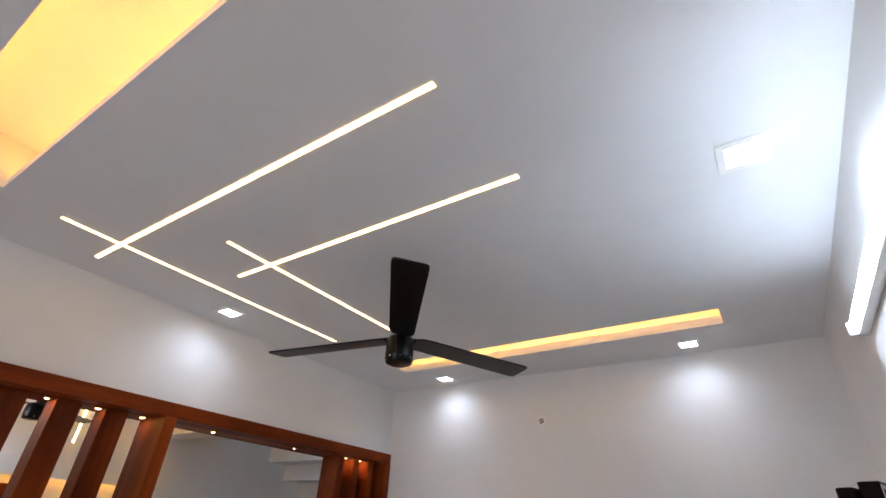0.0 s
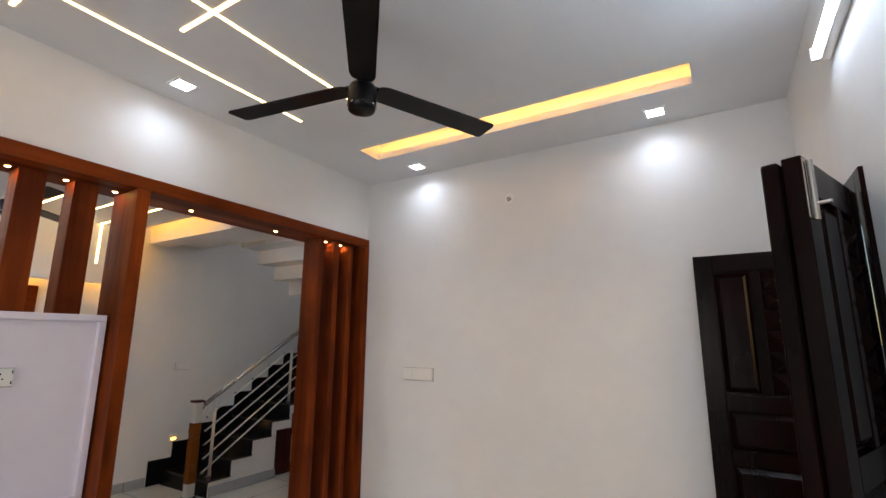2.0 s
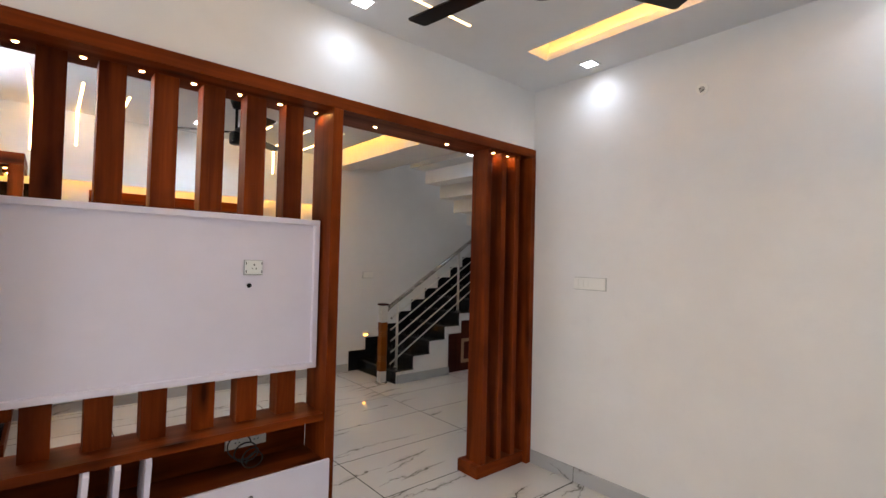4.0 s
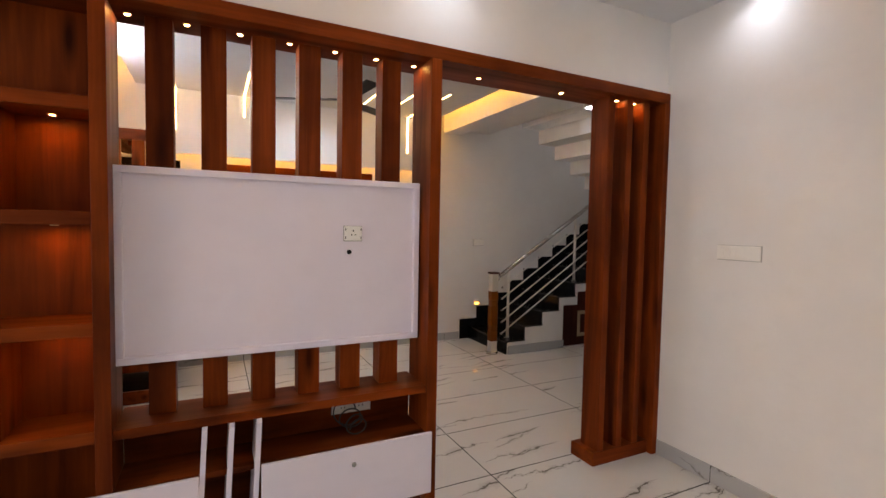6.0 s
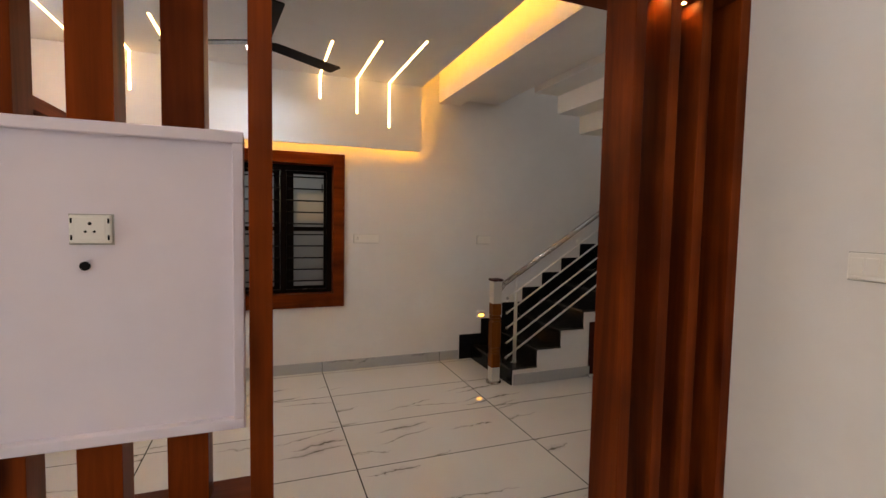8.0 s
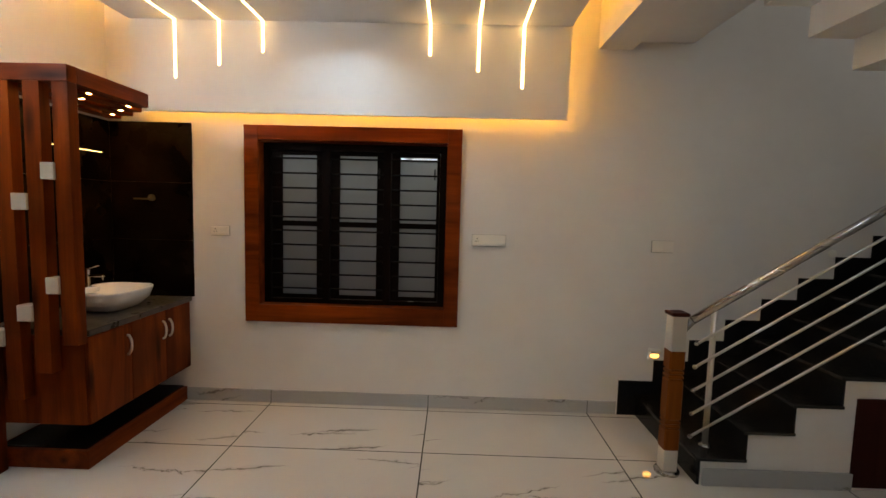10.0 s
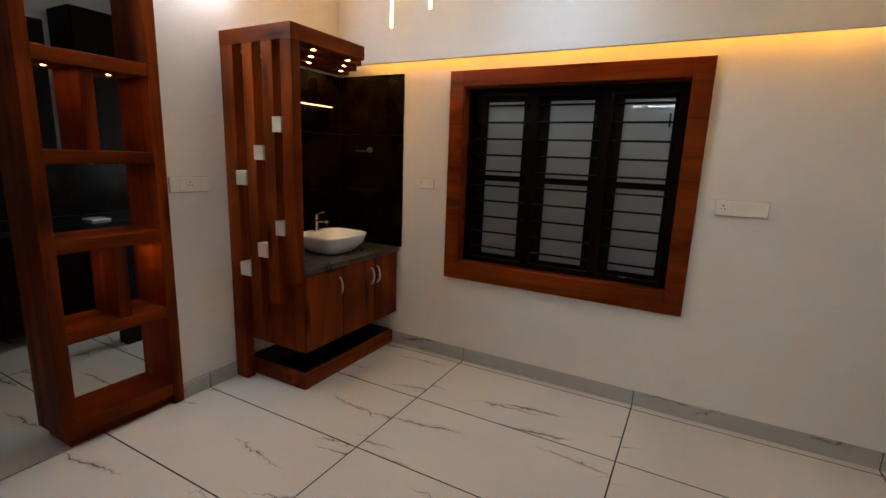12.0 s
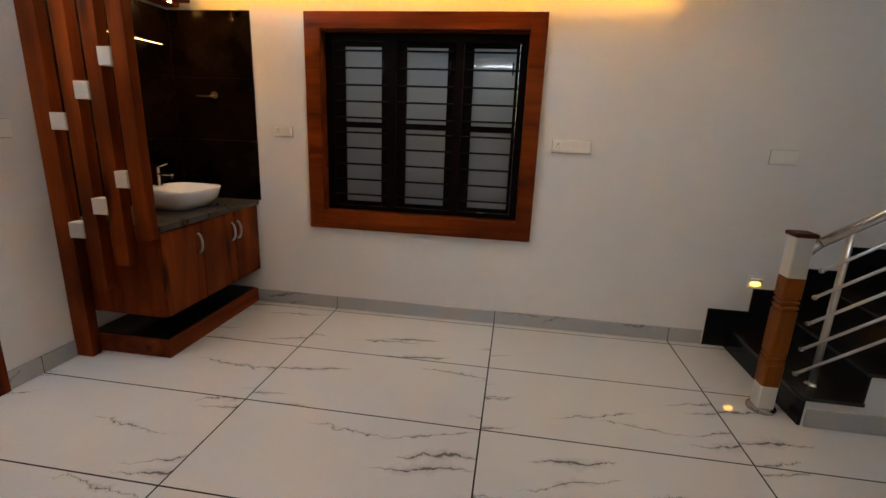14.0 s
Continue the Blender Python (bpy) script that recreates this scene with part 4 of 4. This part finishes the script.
profile = [(0.044, 0.150)]
for z in (0.275, 0.300, 0.325, 0.568, 0.595, 0.622):
    profile += [(0.044, z - 0.008), (0.036, z - 0.003), (0.036, z + 0.003), (0.044, z + 0.008)]
profile += [(0.044, 0.735)]
newel = part("newel", square_post(profile), newel_wood, rail, "chamfered wooden newel post with ring grooves")
part("newel_foot", square_post(((0.041, 0.02), (0.041, 0.15)), 0.1), satin_steel, newel, "steel newel foot")
part("newel_flange", lathe(bmesh.new(), ((0.070, 0.0), (0.070, 0.014), (0.062, 0.022), (0.044, 0.022)), 28, (NX, NY, 0)), steel, newel, "round steel flange", True)
part("newel_head", square_post(((0.042, 0.735), (0.042, 0.936)), 0.1), satin_steel, newel, "steel newel head")
part("newel_cap", box(NX - 0.052, NX + 0.052, NY - 0.052, NY + 0.052, 0.936, 0.958, bevel=0.007), maroon, newel, "wooden newel cap")
SL = RISE / RUN
RY = 5.085
bm = rod(bmesh.new(), (NX + 0.09, RY, 0.908), (NX + 0.09 + 2.5, RY, 0.908 + 2.5 * SL), 0.024, 16)
rod(bm, (NX + 0.04, RY, 0.85), (NX + 0.095, RY, 0.912), 0.022, 16)
part("handrail", bm, steel, rail, "round steel handrail", True)
for x in (3.665, 4.67, 5.67):
    k = int((x - R0) / RUN)
    z0 = RISE * (k + 1)
    z1 = 0.908 + (x - NX - 0.09) * SL
    post = part("post", rod(bmesh.new(), (x, RY, z0), (x, RY, z1), 0.016, 14), satin_steel, rail, "", True)
    part("foot", lathe(bmesh.new(), ((0.036, 0), (0.036, 0.006), (0.018, 0.016)), 18, (x, RY, z0)), steel, post, "", True)
for z in (0.775, 0.64, 0.50, 0.36, 0.225):
    a = (3.565, RY - 0.02, z)
    bar = part("bar", rod(bmesh.new(), a, (a[0] + 2.3, a[1], z + 2.3 * SL), 0.0078, 10), satin_steel, rail, "", True)
    part("bar_end", ball(bmesh.new(), a, 0.013), steel, bar, "", True)


def step_light(x, z, lens, label):
    """A square plate on the stair wall with a hooded oval lens; x, z is the plate's centre."""
    ob = thing("step_light", (x, WY, z), label, "step light", "stair step lights")
    part("housing", box(x - 0.044, x + 0.044, WY - 0.012, WY - 0.001, z - 0.041, z + 0.041, bevel=0.003), plastic, ob)
    bm = bmesh.new()
    bmesh.ops.create_uvsphere(bm, u_segments=20, v_segments=10, radius=1.0)
    bm.transform(Matrix.Translation((x + 0.001, WY - 0.012, z - 0.010)) @ Matrix.Diagonal((0.032, 0.018, 0.015, 1)))
    part("lens", bm, lens, ob, "oval lens", True)
    part("hood", box(x - 0.035, x + 0.037, WY - 0.034, WY - 0.012, z + 0.007, z + 0.029, bevel=0.004), plastic_amber, ob, "pale hood over the lens")
    return ob


step_light(3.676, 0.471, led_step, "small amber step light on the stair wall")
cover = thing("blank_cover", (4.909, WY, 1.256), "small round white blank cover above the stair treads", "cover plate")
part("disc", lathe(bmesh.new(), ((0.028, 0.0), (0.028, 0.006), (0.022, 0.010), (0.0, 0.011)), 20), plastic, cover, "", True).matrix_basis = pose(4.909, WY - 0.001, 1.256, 90, 0, 0)

usc = thing("under_stair_cabinet", (4.8, SY, 0), "maroon wooden cabinet doors below the stair", "cabinet")
bm = bmesh.new()
for k in range(3, 8):
    x0 = R0 + RUN * k + 0.06
    bx(bm, max(x0, 4.40), x0 + RUN, SY - 0.012, SY - 0.001, 0.02, RISE * (k + 1) - 0.12)
part("door", bm, maroon, usc)
part("inlay", frame_ring(bmesh.new(), 4.62, 5.05, 0.125, 0.45, 0.045, SY - 0.018, SY - 0.0125, True), beige, usc, "beige wooden inlay frame")

# ---- skirting ----
def skirting(name, a, b, axis, at, side):
    """Marble skirting pieces along a wall, 1.2 m each."""
    base = thing(name, (a if axis == "x" else at, at if axis == "x" else a, 0), "grey veined marble skirting", "baseboard", "", "structure")
    grid = 0.8 if axis == "x" else 5.785
    step = 1.2 if axis == "x" else 0.6
    cuts = [a] + [grid + step * k for k in range(-12, 8) if a + 0.03 < grid + step * k < b - 0.03] + [b]
    for p, q in zip(cuts, cuts[1:]):
        lo, hi = sorted((at, at + side * 0.012))
        bm = box(p + 0.0022, q - 0.0022, lo, hi, 0.0012, 0.098, bevel=0.001) if axis == "x" else box(lo, hi, p + 0.0022, q - 0.0022, 0.0012, 0.098, bevel=0.001)
        part("skirting_tile", bm, skirt_marble, base)
        lo, hi = sorted((at + side * 0.0005, at + side * 0.0105))
        if p > a:
            bm = box(p - 0.0022, p + 0.0022, lo, hi, 0.0, 0.097) if axis == "x" else box(lo, hi, p - 0.0022, p + 0.0022, 0.0, 0.097)
            part("joint", bm, grout, base, "dark skirting joint")


skirting("baseboard_window", 0.152, R0 - 0.14, "x", WY, -1)
skirting("baseboard_left", 4.406, 4.788, "y", LX, 1)
skirting("baseboard_right", 0.36, 2.56, "y", RX, -1)
skirting("baseboard_front", FAR_L, 2.07, "x", FY, 1)

# ---- floor ----
floor = structure("floor", "glossy white marble tile floor with dark joints", "floor", grout,
                  (FAR_L, RX + 0.15, FY - 0.15, PB - 0.15, -0.12, -0.0008), (FAR_L, FAR_R, PB - 0.15, WY, -0.12, -0.0008))
tile_me = None
for i in range(-3, 6):
    for j in range(-10, 2):
        x0, x1 = 0.8 + 1.2 * i, 0.8 + 1.2 * (i + 1)
        y0, y1 = 5.785 + 0.6 * (j - 1), 5.785 + 0.6 * j
        x0, x1, y0, y1 = max(x0, FAR_L), min(x1, FAR_R), max(y0, FY - 0.15), min(y1, WY)
        if y1 < PB:
            x1 = min(x1, RX + 0.15)
        if x1 - x0 < 0.02 or y1 - y0 < 0.02:
            continue
        whole = abs(x1 - x0 - 1.2) < 1e-6 and abs(y1 - y0 - 0.6) < 1e-6
        if whole and tile_me:
            t = new("tile", tile_me)
        else:
            w, d = (x1 - x0) / 2 - 0.0038, (y1 - y0) / 2 - 0.0042
            t = mesh_object("tile", box(-w, w, -d, d, -0.0007, 0.0), tile_marble)
            if whole:
                tile_me = t.data
        t.location = ((x0 + x1) / 2, (y0 + y1) / 2, 0)
        t.parent = floor
